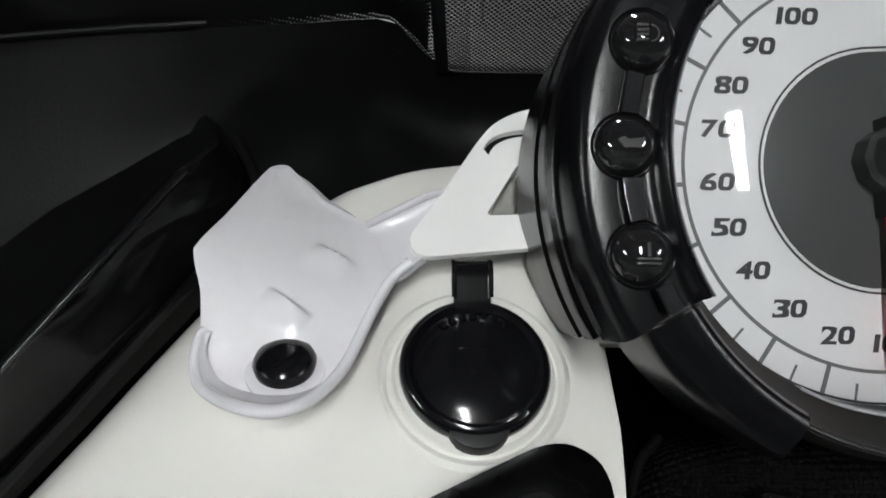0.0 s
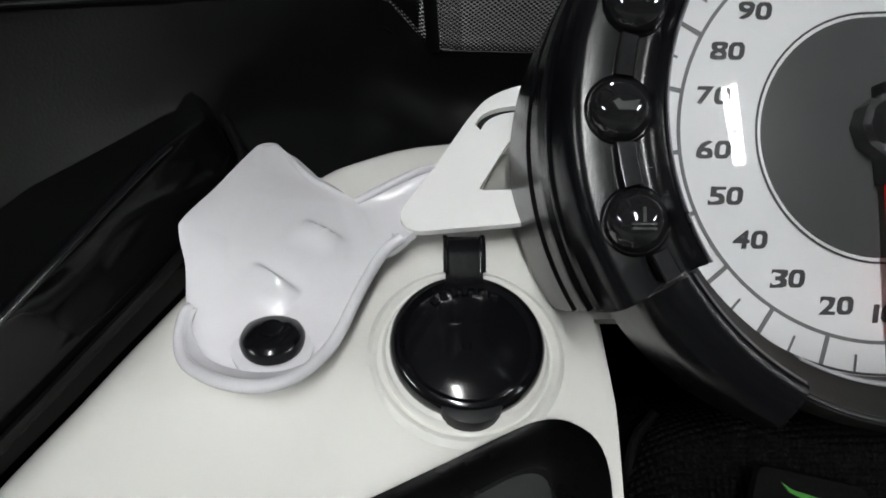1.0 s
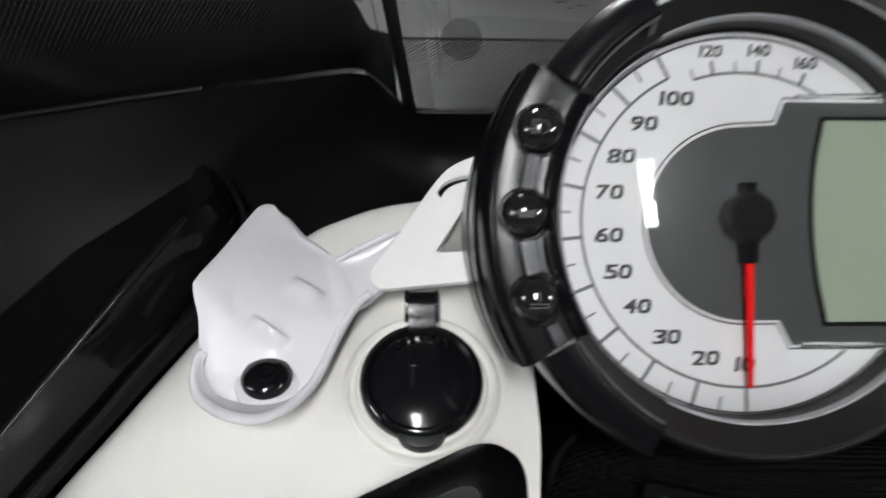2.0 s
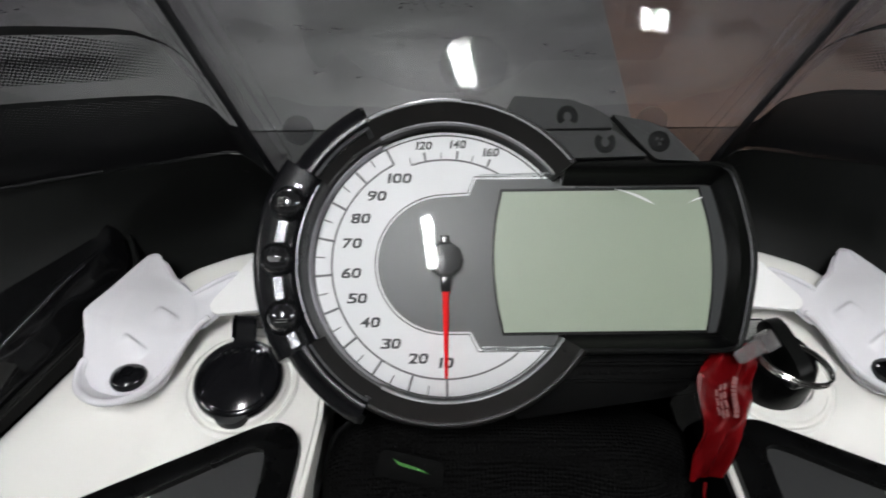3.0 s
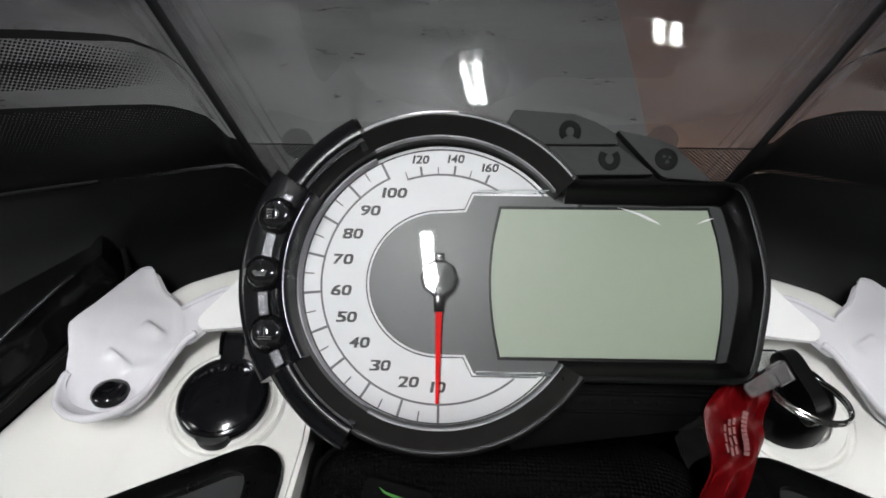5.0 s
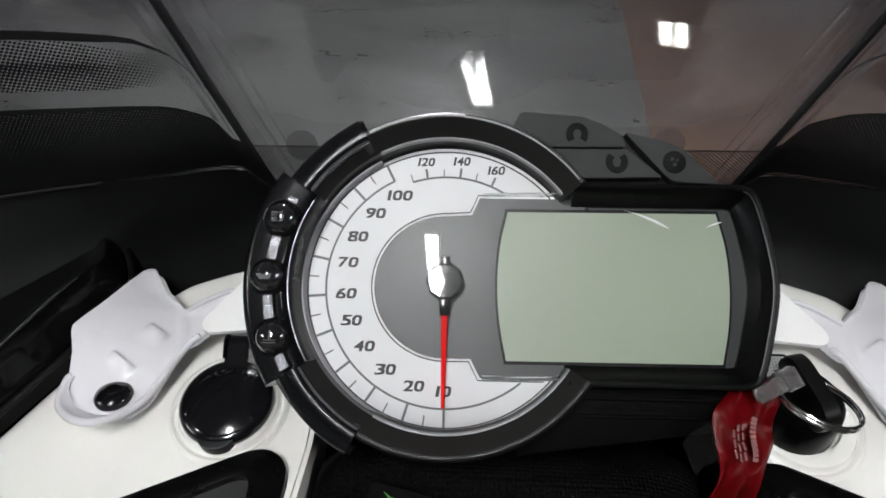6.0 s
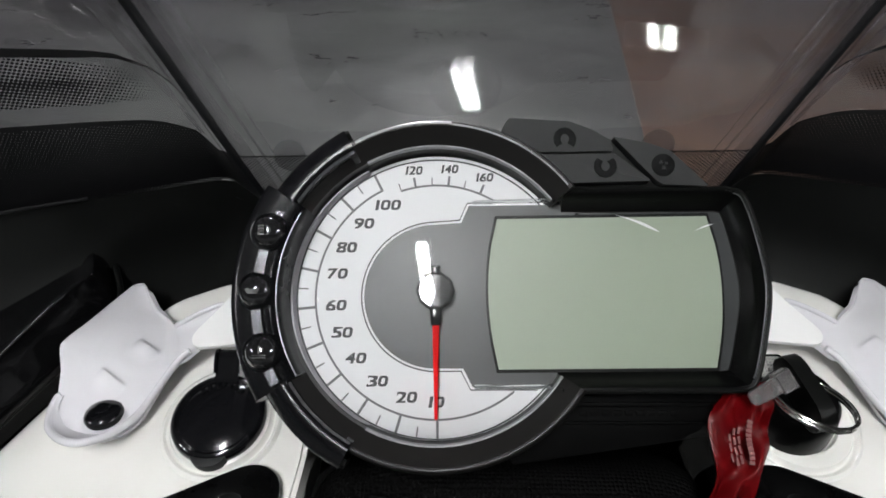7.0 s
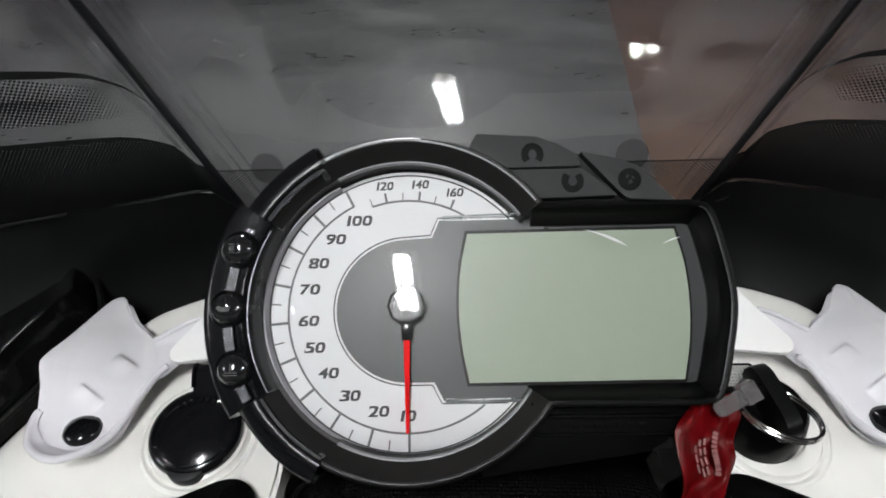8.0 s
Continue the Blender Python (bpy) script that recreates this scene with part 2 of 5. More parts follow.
def part(name, bm, mat, parent, label="", m=G, smooth=True, kind="", rider_side=False):
    """Links a bmesh, laid out in the frame m, as one mesh under its thing."""
    at = Vector(root_of(parent).location)
    bmesh.ops.recalc_face_normals(bm, faces=bm.faces)
    if rider_side:          # an open sheet whose face is the one towards the rider
        for f in bm.faces:
            if f.normal.dot(Vector((0.02, -0.03, 0.26)) - f.calc_center_median()) < 0:
                f.normal_flip()
    bmesh.ops.transform(bm, matrix=Matrix.Translation(-at) @ m, verts=bm.verts)
    me = bpy.data.meshes.new(name)
    bm.to_mesh(me)
    bm.free()
    for p in me.polygons:
        p.use_smooth = smooth
    if smooth:
        me.set_sharp_from_angle(angle=radians(38))
    me.materials.append(mat)
    ob = new(name, me)
    ob.parent = parent
    if label:
        ob["label"] = label
    if kind:
        ob["kind"] = kind
    return ob


def strip_faces(bm, rings, close_u=False, close_v=False, caps=False):
    """Faces between rows of points. rings: rows of equal length."""
    vs = [[bm.verts.new(p) for p in r] for r in rings]
    n, k = len(vs), len(vs[0])
    for i in range(n if close_u else n - 1):
        for j in range(k if close_v else k - 1):
            bm.faces.new((vs[i][j], vs[(i + 1) % n][j], vs[(i + 1) % n][(j + 1) % k], vs[i][(j + 1) % k]))
    if caps:
        bm.faces.new(vs[0])
        bm.faces.new(list(reversed(vs[-1])))
    return vs


CX, CY = 0.002, -0.001        # the dial's centre


def polar(r, a, c=(CX, CY)):
    return (c[0] + r * math.cos(radians(a)), c[1] + r * math.sin(radians(a)))


def sector(profile, a0, a1, n, c=(CX, CY)):
    """A closed (r, z) profile turned about the dial's axis from a0 to a1 degrees."""
    bm = bmesh.new()
    full = abs(a1 - a0) >= 360
    rows = []
    for i in range(n if full else n + 1):
        a = a0 + (a1 - a0) * i / n
        rows.append([(*polar(r, a, c), z) for r, z in profile])
    strip_faces(bm, rows, close_u=full, close_v=True, caps=not full)
    return bm


def turned(profile, at, axis_m, n=48):
    """An open (r, z) profile turned full about the local z of axis_m, placed at the local point at."""
    bm = bmesh.new()
    rows = []
    for i in range(n):
        a = 2 * math.pi * i / n
        rows.append([(at[0] + r * math.cos(a), at[1] + r * math.sin(a), at[2] + z) for r, z in profile])
    strip_faces(bm, rows, close_u=True)
    bmesh.ops.remove_doubles(bm, verts=bm.verts, dist=1e-6)
    if axis_m is not None:
        bmesh.ops.transform(bm, matrix=axis_m, verts=bm.verts)
    return bm


def prism(pts, z0, z1, bevel=0.0, seg=2):
    bm = bmesh.new()
    lo = [bm.verts.new((x, y, z0)) for x, y in pts]
    hi = [bm.verts.new((x, y, z1)) for x, y in pts]
    bm.faces.new(list(reversed(lo)))
    top = bm.faces.new(hi)
    n = len(pts)
    for i in range(n):
        bm.faces.new((lo[i], lo[(i + 1) % n], hi[(i + 1) % n], hi[i]))
    if bevel:
        bmesh.ops.bevel(bm, geom=list(top.edges), offset=bevel, segments=seg, profile=0.6, affect="EDGES")
    return bm


def box(x0, x1, y0, y1, z0, z1, bevel=0.0):
    return prism([(x0, y0), (x1, y0), (x1, y1), (x0, y1)], z0, z1, bevel)


def rounded(pts, r, n=5):
    """A polygon with its corners rounded."""
    out = []
    k = len(pts)
    for i in range(k):
        p, a, b = Vector(pts[i]), Vector(pts[i - 1]), Vector(pts[(i + 1) % k])
        da, db = (a - p), (b - p)
        ra = min(r, da.length * 0.45)
        rb = min(r, db.length * 0.45)
        s, e = p + da.normalized() * ra, p + db.normalized() * rb
        for j in range(n + 1):
            t = j / n
            q = s * (1 - t) ** 2 + p * 2 * t * (1 - t) + e * t * t
            out.append((q.x, q.y))
    return out


def ribbon(path, width, z, thick=0.00012, closed=False):
    """A thin raised line along a flat path."""
    bm = bmesh.new()
    k = len(path)
    rows = []
    for i, p in enumerate(path):
        a = Vector(path[i - 1] if i or closed else path[i])
        b = Vector(path[(i + 1) % k] if i < k - 1 or closed else path[i])
        d = (b - a).normalized()
        nrm = Vector((-d.y, d.x)) * width / 2
        rows.append([(p[0] + nrm.x, p[1] + nrm.y, z), (p[0] + nrm.x, p[1] + nrm.y, z + thick),
                     (p[0] - nrm.x, p[1] - nrm.y, z + thick), (p[0] - nrm.x, p[1] - nrm.y, z)])
    strip_faces(bm, rows, close_u=closed, close_v=True, caps=not closed)
    return bm


def sweep(path, profile, closed=False):
    """A closed (out, z) profile carried along a flat path; out is to the path's right."""
    bm = bmesh.new()
    k = len(path)
    rows = []
    for i, p in enumerate(path):
        a = Vector(path[i - 1] if i or closed else path[i])
        b = Vector(path[(i + 1) % k] if i < k - 1 or closed else path[i])
        d = (b - a).normalized()
        nrm = Vector((d.y, -d.x))
        rows.append([(p[0] + nrm.x * o, p[1] + nrm.y * o, z) for o, z in profile])
    strip_faces(bm, rows, close_u=closed, close_v=True, caps=not closed)
    return bm


def tube(path, radius, n=10, closed=False):
    bm = bmesh.new()
    k = len(path)
    pts = [Vector(p) for p in path]
    rows = []
    side = Vector((0.31, 0.17, 0.93))
    for i, p in enumerate(pts):
        a = pts[i - 1] if i or closed else p
        b = pts[(i + 1) % k] if i < k - 1 or closed else p
        d = (b - a).normalized()
        u = side.cross(d).normalized()
        v = d.cross(u)
        rows.append([p + u * radius * math.cos(2 * math.pi * j / n) + v * radius * math.sin(2 * math.pi * j / n) for j in range(n)])
    strip_faces(bm, rows, close_u=closed, close_v=True, caps=not closed)
    return bm


def sheet(rows, thick):
    """A loft through rows of points, given a thickness."""
    bm = bmesh.new()
    strip_faces(bm, rows)
    bmesh.ops.recalc_face_normals(bm, faces=bm.faces)
    bmesh.ops.solidify(bm, geom=list(bm.faces), thickness=thick)
    return bm


def spline(points, n):
    """n points on a smooth line through the given ones."""
    pts = [Vector(p) for p in points]
    k = len(pts)
    out = []
    for i in range(n):
        t = i / (n - 1) * (k - 1)
        j = min(int(t), k - 2)
        f = t - j
        p1, p2 = pts[j], pts[j + 1]
        p0 = pts[j - 1] if j else p1 * 2 - p2
        p3 = pts[j + 2] if j + 2 < k else p2 * 2 - p1
        out.append(0.5 * (2 * p1 + (p2 - p0) * f + (2 * p0 - 5 * p1 + 4 * p2 - p3) * f * f + (3 * p1 - p0 - 3 * p2 + p3) * f ** 3))
    return out


SQUARE = set("023568 9")


def lettering(text, high, at, wide=0.92, pitch=1.08, slant=0.17, fat=0.03):
    """Raised block characters from the built-in font, centred at the local point at, as one bmesh.
    Round characters are squared off towards their boxes."""
    out = bmesh.new()
    widths = [0.56 if c == "1" else 1.0 for c in text]
    run = sum(widths) * pitch * wide * high
    x = -run / 2
    for c, w in zip(text, widths):
        cu = bpy.data.curves.new("lettering", "FONT")
        cu.body, cu.size, cu.offset, cu.extrude, cu.resolution_u = c, 1.0, fat, 0.01, 3
        ob = new("lettering", cu)
        bpy.context.view_layer.update()
        me = bpy.data.meshes.new_from_object(ob.evaluated_get(bpy.context.evaluated_depsgraph_get()))
        bpy.data.objects.remove(ob)
        bpy.data.curves.remove(cu)
        xs = [v.co.x for v in me.vertices]
        ys = [v.co.y for v in me.vertices]
        mx, my = (min(xs) + max(xs)) / 2, (min(ys) + max(ys)) / 2
        hx, hy = (max(xs) - min(xs)) / 2, (max(ys) - min(ys)) / 2
        cell = w * pitch * wide * high
        for v in me.vertices:
            u, q = (v.co.x - mx) / hx, (v.co.y - my) / hy
            if c in SQUARE:
                k = (math.hypot(u, q) / max(abs(u), abs(q), 1e-6)) ** 0.62
                u, q = max(-1, min(1, u * k)), max(-1, min(1, q * k))
            y = q * high / 2
            v.co = (x + cell / 2 + u * (0.34 if c == "1" else 1.0) * wide * high / 2 + slant * y, y, 0.00006 if v.co.z > 0 else -0.00006)
        x += cell
        out.from_mesh(me)
        bpy.data.meshes.remove(me)
    bmesh.ops.transform(out, matrix=Matrix.Translation(at), verts=out.verts)
    return out


MID = 0.0275                  # the machine's middle plane in the dial's frame


def mirrored(bm, side):
    """side 1: as built, on the rider's left; -1: mirrored to the other side."""
    if side < 0:
        for v in bm.verts:
            v.co.x = 2 * MID - v.co.x
        bmesh.ops.reverse_faces(bm, faces=bm.faces)
    return bm


# The console lies on a plane of its own: x right, s up the slope, h out of it.
K = Matrix(((1, 0, 0, 0.0022), (0, 0.838, 0.545, -0.0481), (0, -0.545, 0.838, -0.0310), (0, 0, 0, 1)))
GK = G @ K


# ---- the hall ----
def room():
    wall_t = 0.2
    I4 = Matrix()
    floor = thing("floor", (0, 0, 0), "polished grey concrete showroom floor", "floor", kind="structure")
    part("slab", box(-12, 12, -10, 14, -0.2, 0.0), CONCRETE, floor, m=I4, smooth=False)
    ceiling = thing("ceiling", (0, 0, 4.0), "plain pale grey hall ceiling", "ceiling", kind="structure")
    part("ceiling_slab", box(-12, 12, -10, 14, 4.0, 4.2), CEIL, ceiling, m=I4, smooth=False)
    for nm, b in (("wall_north", (-12, 12, 14, 14.2)), ("wall_south", (-12, 12, -10.2, -10)),
                  ("wall_west", (-12.2, -12, -10, 14)), ("wall_east", (12, 12.2, -10, 14))):
        w = thing(nm, ((b[0] + b[1]) / 2, (b[2] + b[3]) / 2, 0), "plain grey painted hall wall", "wall", kind="structure")
        part("wall_face", box(*b, 0.0, 4.0), WALL, w, m=I4, smooth=False)
    carpet = thing("floor_brown_area", (5, 6, 0), "dull brown floor covering beside the grey concrete", "floor", kind="structure")
    pts = [(0.70, 1.2), (11.9, 1.2), (11.9, 13.9), (2.85, 13.9), (2.25, 10.0), (1.36, 5.1), (1.05, 3.4)]
    part("covering", prism(pts, 0.002, 0.006), BROWN, carpet, m=I4, smooth=False)


def ceiling_light(at, columns=(-0.085, 0.085), long=0.95):
    """A row of two lit diffusers end to end, in one or two columns."""
    wide = max(columns) + 0.12
    lamp = thing("ceiling_light", (at[0], at[1], 4.0), "white fluorescent ceiling light with lit diffusers, placed out of view", "ceiling light",
                 group="ceiling lights of the hall")
    m = Matrix.Translation((at[0], at[1], 0))
    part("frame", box(-wide, wide, -long - 0.11, long + 0.11, 3.93, 4.0, 0.0), LAMP_FRAME, lamp, m=m, smooth=False)
    for x in columns:
        for y in (-long / 2 - 0.065, long / 2 + 0.065):
            part("diffuser", prism(rounded([(x - 0.053, y - long / 2), (x + 0.053, y - long / 2), (x + 0.053, y + long / 2), (x - 0.053, y + long / 2)], 0.02, 3), 3.90, 3.93),
                 DIFFUSER, lamp, "glowing white diffuser", m=m, smooth=False)
    return lamp


room()
first = ceiling_light((-0.43, -2.92))
# four more lights added unseen, to fill the hall and brighten the floor
for x, y in ((-6.2, -2.92), (5.4, -2.92), (-0.43, 3.2), (-0.43, 9.3)):
    copy_thing(first, Matrix.Translation((x, y, 4.0)))


# ---- instrument cluster ----
# radius and angle at which the numerals 10 to 100 stand on the dial
NUMERAL_AT = ((0.0400, 270.0), (0.0398, 253.7), (0.0391, 235.4), (0.0386, 217.6), (0.0385, 201.0), (0.0386, 185.1), (0.0392, 167.0), (0.0396, 151.2), (0.0400, 134.6),
              (0.0404, 117.7))


def cluster():
    ob = thing("instrument_cluster", g(0.03, -0.04, -0.04), "black instrument cluster with white speed dial and blank green display",
               "instrument cluster")
    # body behind the dial and the display
    part("housing", sector([(0.0, -0.045), (0.058, -0.045), (0.0635, -0.02), (0.0640, 0.0), (0.056, 0.0), (0.056, -0.006), (0.0, -0.006)], 0, 360, 72),
         MATT_BLACK, ob)
    right = [(0.040, -0.0365), (0.106, -0.0365), (0.1166, -0.0345), (0.1206, -0.0220), (0.1238, -0.0060), (0.1238, 0.0060),
             (0.1212, 0.0200), (0.1166, 0.0345), (0.1120, 0.0385), (0.0400, 0.0385)]
    part("display_housing", prism([(x, y * 0.98) for x, y in right], -0.040, -0.0062), MATT_BLACK, ob)
    path = [(0.0475, -0.0360)] + [(v.x, v.y) for v in spline([(0.110, -0.0360, 0), (0.1164, -0.0332, 0), (0.1210, -0.0170, 0), (0.1236, 0.0, 0),
                                                             (0.1216, 0.0170, 0), (0.1170, 0.0340, 0), (0.1105, 0.0372, 0)], 40)] + [(0.0505, 0.0372)]
    prof = [(0.0016, -0.030), (0.0020, 0.004), (0.0014, 0.0085), (0.0004, 0.0100), (-0.0008, 0.0098), (-0.0018, 0.0086), (-0.0030, 0.0056),
            (-0.0046, 0.0024), (-0.0062, 0.0008), (-0.0066, -0.0050), (-0.003, -0.030)]
    part("display_bezel", sweep(path, prof), DEEP, ob)
    part("display_bezel_lip", sweep(path, [(0.0008, 0.0100), (0.0012, 0.0106), (0.0004, 0.0110), (-0.0004, 0.0106), (-0.0002, 0.0098)]), MATT_BLACK, ob)
    part("bezel_edge", sweep(path[8:-4], [(-0.0006, 0.0100), (-0.0007, 0.0103), (-0.0009, 0.0101), (-0.0009, 0.0096)]), EDGE, ob, "thin bright bead painted in for a highlight inside the bezel")
    # the round bezel
    ringc = (CX, 0.0)
    ring = [(0.0600, -0.030), (0.0648, -0.025), (0.0655, 0.0090), (0.0650, 0.0125), (0.0637, 0.0145), (0.0622, 0.0146), (0.0612, 0.0132),
            (0.0568, 0.0090), (0.0559, 0.0082), (0.0555, 0.0045), (0.0545, -0.0050)]
    part("bezel_ring", sector(ring, 36.5, 326, 150, ringc), BEZEL, ob)
    # the upper rim's highlight is drawn as silver arcs, wide then thin
    part("rim_line", sector([(0.0634, 0.0144), (0.0637, 0.0148), (0.0633, 0.0151), (0.0627, 0.0149), (0.0626, 0.0144)], 84, 118, 30, ringc), RIM, ob, "silver line painted in for the highlight on the bezel rim")
    part("rim_line", sector([(0.0628, 0.0144), (0.0630, 0.0147), (0.0628, 0.0149), (0.0624, 0.0147), (0.0624, 0.0143)], 38, 84, 40, ringc), RIM, ob, "silver line painted in for the highlight on the bezel rim")
    part("rim_line", sector([(0.0632, 0.0144), (0.0634, 0.0148), (0.0631, 0.0150), (0.0627, 0.0149), (0.0625, 0.0144)], 241, 324, 60, ringc), SATIN_BLACK, ob, "thin black rim edge")
    for a0, a1 in ((38, 117.5), (243, 326)):
        part("trim_ring", sector([(0.0553, 0.0064), (0.0554, 0.0080), (0.0557, 0.0087), (0.0561, 0.0088), (0.0563, 0.0084), (0.0563, 0.0064)], a0, a1, 60, ringc),
             TRIM, ob, "serrated silver trim ring")
    part("trim_ring", sector([(0.0553, 0.0040), (0.0556, 0.0046), (0.0561, 0.0046), (0.0563, 0.0040)], 117.5, 243, 60, ringc), SATIN_BLACK, ob)
    # raised arc plates and the lobe with the indicator lamps
    plate = [(0.0606, -0.012), (0.0602, 0.0160), (0.0605, 0.0174), (0.0613, 0.0181), (0.0626, 0.0184), (0.0645, 0.0182), (0.0665, 0.0175), (0.0685, 0.0163), (0.0700, 0.0148), (0.0710, 0.0125), (0.0714, 0.0095), (0.0712, -0.012)]
    for a0, a1 in ((119, 146.5), (211, 241)):
        bm = sector(plate, a0, a1, 24)
        part("arc_plate", bm, PLATE, ob, "satin black raised arc plate")
        part("plate_edge", sector([(0.0599, 0.0166), (0.0600, 0.0172), (0.0606, 0.0178), (0.0606, 0.0166)], a0 + 0.5, a1 - 0.5, 24), EDGE, ob, "bright bead painted in for the highlight on the plate edge")
        e = a0 if a0 < 150 else a1 - 2.4
        part("plate_end", sector([(0.0566, 0.004), (0.0570, 0.0072), (0.0602, 0.0140), (0.0610, 0.0164), (0.0612, 0.004)], e, e + 2.4, 4), PLATE, ob)
        for a in (a0, a1):
            part("plate_clip", sector([(0.0665, 0.002), (0.0665, 0.0135), (0.0685, 0.0145), (0.0700, 0.0135), (0.0700, 0.002)], a - 1.2, a + 1.2, 3), MATT_BLACK, ob)
    lobe = [(0.0585, -0.030), (0.0568, 0.0040), (0.0569, 0.0140), (0.0570, 0.0176), (0.0572, 0.0182), (0.0576, 0.0180), (0.0584, 0.0164), (0.0600, 0.0152), (0.0612, 0.0150),
            (0.0670, 0.0149), (0.0722, 0.0148), (0.0734, 0.0144), (0.0748, 0.0132), (0.0758, 0.0100), (0.0764, 0.0040), (0.0764, -0.0010), (0.0757, -0.0018), (0.0757, -0.0040),
            (0.0770, -0.0048), (0.0775, -0.0110), (0.0768, -0.0122), (0.0768, -0.0140), (0.0778, -0.0150), (0.0777, -0.0400), (0.0740, -0.0420)]
    part("indicator_lobe", sector(lobe, 146.5, 211, 48), PLATE, ob)
    part("lobe_edge", sector([(0.0762, 0.0010), (0.0770, 0.0020), (0.0771, 0.0034), (0.0764, 0.0044)], 147, 210.5, 40), GLOSS_BLACK, ob)
    part("inner_wall", sector([(0.0553, 0.0040), (0.0557, 0.0140), (0.0561, 0.0178), (0.0565, 0.0185), (0.0569, 0.0181), (0.0567, 0.0040)], 146.5, 211, 48), DEEP, ob, "deep black inner wall")
    part("inner_line", sector([(0.0564, 0.0184), (0.0565, 0.0188), (0.0568, 0.0188), (0.0570, 0.0182)], 149, 211, 40), SILVER, ob, "thin silver line")
    bulbs = ((-0.0590, 0.0218), (-0.0629, 0.0000), (-0.0600, -0.0220))
    marks = ("beam", "oil", "temp")
    for (x, y), mk in zip(bulbs, marks):
        at = (x, y, 0.0145)
        part("lamp_ring", turned([(0.0063, -0.002), (0.0066, 0.0008), (0.0069, 0.0010), (0.0072, 0.0004), (0.0073, -0.002)], at, None, 40), GLOSS_BLACK, ob)
        dome = [(0.0066, -0.001)] + [(0.0064 * math.cos(t), 0.0052 * math.sin(t)) for t in [i * math.pi / 20 for i in range(0, 10)]] + [(0.0, 0.0052)]
        b = part("indicator_lamp", turned(dome, at, None, 40), BULB, ob, "dark domed indicator lamp lens")
        if mk == "beam":
            for i in range(4):
                part("icon", box(x - 0.0028, x - 0.0006, y - 0.0016 + i * 0.001, y - 0.0011 + i * 0.001, 0.0187, 0.0198), ICON, b)
            part("icon", prism([(x, y - 0.0018)] + [(x + 0.0018 * math.cos(t), y + 0.0018 * math.sin(t)) for t in [radians(-80 + 16 * i) for i in range(11)]] + [(x, y + 0.0018)], 0.0185, 0.01955), ICON, b)
        elif mk == "oil":
            part("icon", prism([(x - 0.003, y + 0.0004), (x - 0.0018, y - 0.0012), (x + 0.0016, y - 0.0012), (x + 0.0024, y + 0.0008), (x - 0.001, y + 0.0004), (x - 0.0018, y + 0.0010)], 0.0187, 0.01975), ICON, b)
        else:
            part("icon", box(x - 0.0003, x + 0.0003, y - 0.0006, y + 0.0022, 0.0185, 0.0198), ICON, b)
            for i in range(2):
                part("icon", box(x - 0.0024, x + 0.0024, y - 0.0012 - 0.0009 * i, y - 0.0008 - 0.0009 * i, 0.0183, 0.0197), ICON, b)
    for a0, a1 in ((147.6, 153.2), (165.6, 173.2), (185.2, 192.8), (204.9, 209.8)):
        bm = sector([(0.0626, 0.0140), (0.0628, 0.0158), (0.0631, 0.0160), (0.0662, 0.0160), (0.0665, 0.0158), (0.0667, 0.0140)], a0, a1, 8)
        for v in bm.verts:
            v.co.z -= 0.06 * (v.co.y - 0.012)
        part("silver_strip", bm,
             STRIP, ob, "satin grey strip between indicator lamps", smooth=False)
    # dial face
    part("dial", sector([(0.0, -0.006), (0.0552, -0.006), (0.0552, 0.0), (0.0, 0.0)], 0, 360, 90), DIAL_WHITE, ob, "white dial face")
    part("dial_rim", sector([(0.0538, -0.001), (0.0538, 0.0002), (0.0543, 0.0016), (0.0546, 0.0040), (0.0552, 0.0042), (0.0552, -0.001)], 118, 242.5, 60), DIAL_RIM, ob, "sloping white dial rim with its shading painted in grey")
    arc = [polar(0.0276, a) for a in range(92, 271, 6)]
    outline = arc + [(0.0122, -0.0286), (0.0158, -0.0356), (0.0560, -0.0356), (0.0560, 0.0340), (0.0150, 0.0340), (0.0120, 0.0272)]
    part("centre_plate", prism(outline, -0.002, 0.0006), DIAL_GREY, ob, "dark grey centre plate")
    line = [(0.040, -0.0366), (0.0150, -0.0366), (0.0114, -0.0296)] + [polar(0.0287, a) for a in range(270, 91, -6)] + [(0.0113, 0.0283), (0.0143, 0.0351), (0.040, 0.0351)]
    part("plate_outline", ribbon(line, 0.0005, 0.0002), DIAL_INK, ob)
    part("scale_line", ribbon([polar(0.0465, a) for a in range(117, 310, 2)], 0.0008, 0.0001), TICK_GREY, ob)
    part("scale_line", ribbon([polar(0.0434, 108.4 - 2 * i) for i in range(26)], 0.0008, 0.0001), TICK_GREY, ob)
    part("dial_edge_line", ribbon([polar(0.0536, a) for a in range(0, 360, 3)], 0.0006, 0.0003, closed=True), DIAL_INK, ob)
    for k in range(10):
        a = 270.4 - 17.06 * k
        part("tick", ribbon([polar(0.0462, a), polar(0.0540, a)], 0.0010, 0.0001), TICK_GREY, ob)
        if k < 9:
            part("small_tick", ribbon([polar(0.0495, a - 8.53), polar(0.0534, a - 8.53)], 0.00055, 0.0001), TICK_GREY, ob)
        part("numeral", lettering(str(10 * (k + 1)), 0.0041, (*polar(*NUMERAL_AT[k]), 0.00012)), DIAL_INK, ob, "bold slanted numeral")
    for k, txt in enumerate(("120", "140", "160")):
        a = 100.4 - 17.0 * k
        part("tick", ribbon([polar(0.0434, a), polar(0.0474, a)], 0.0009, 0.0001), TICK_GREY, ob)
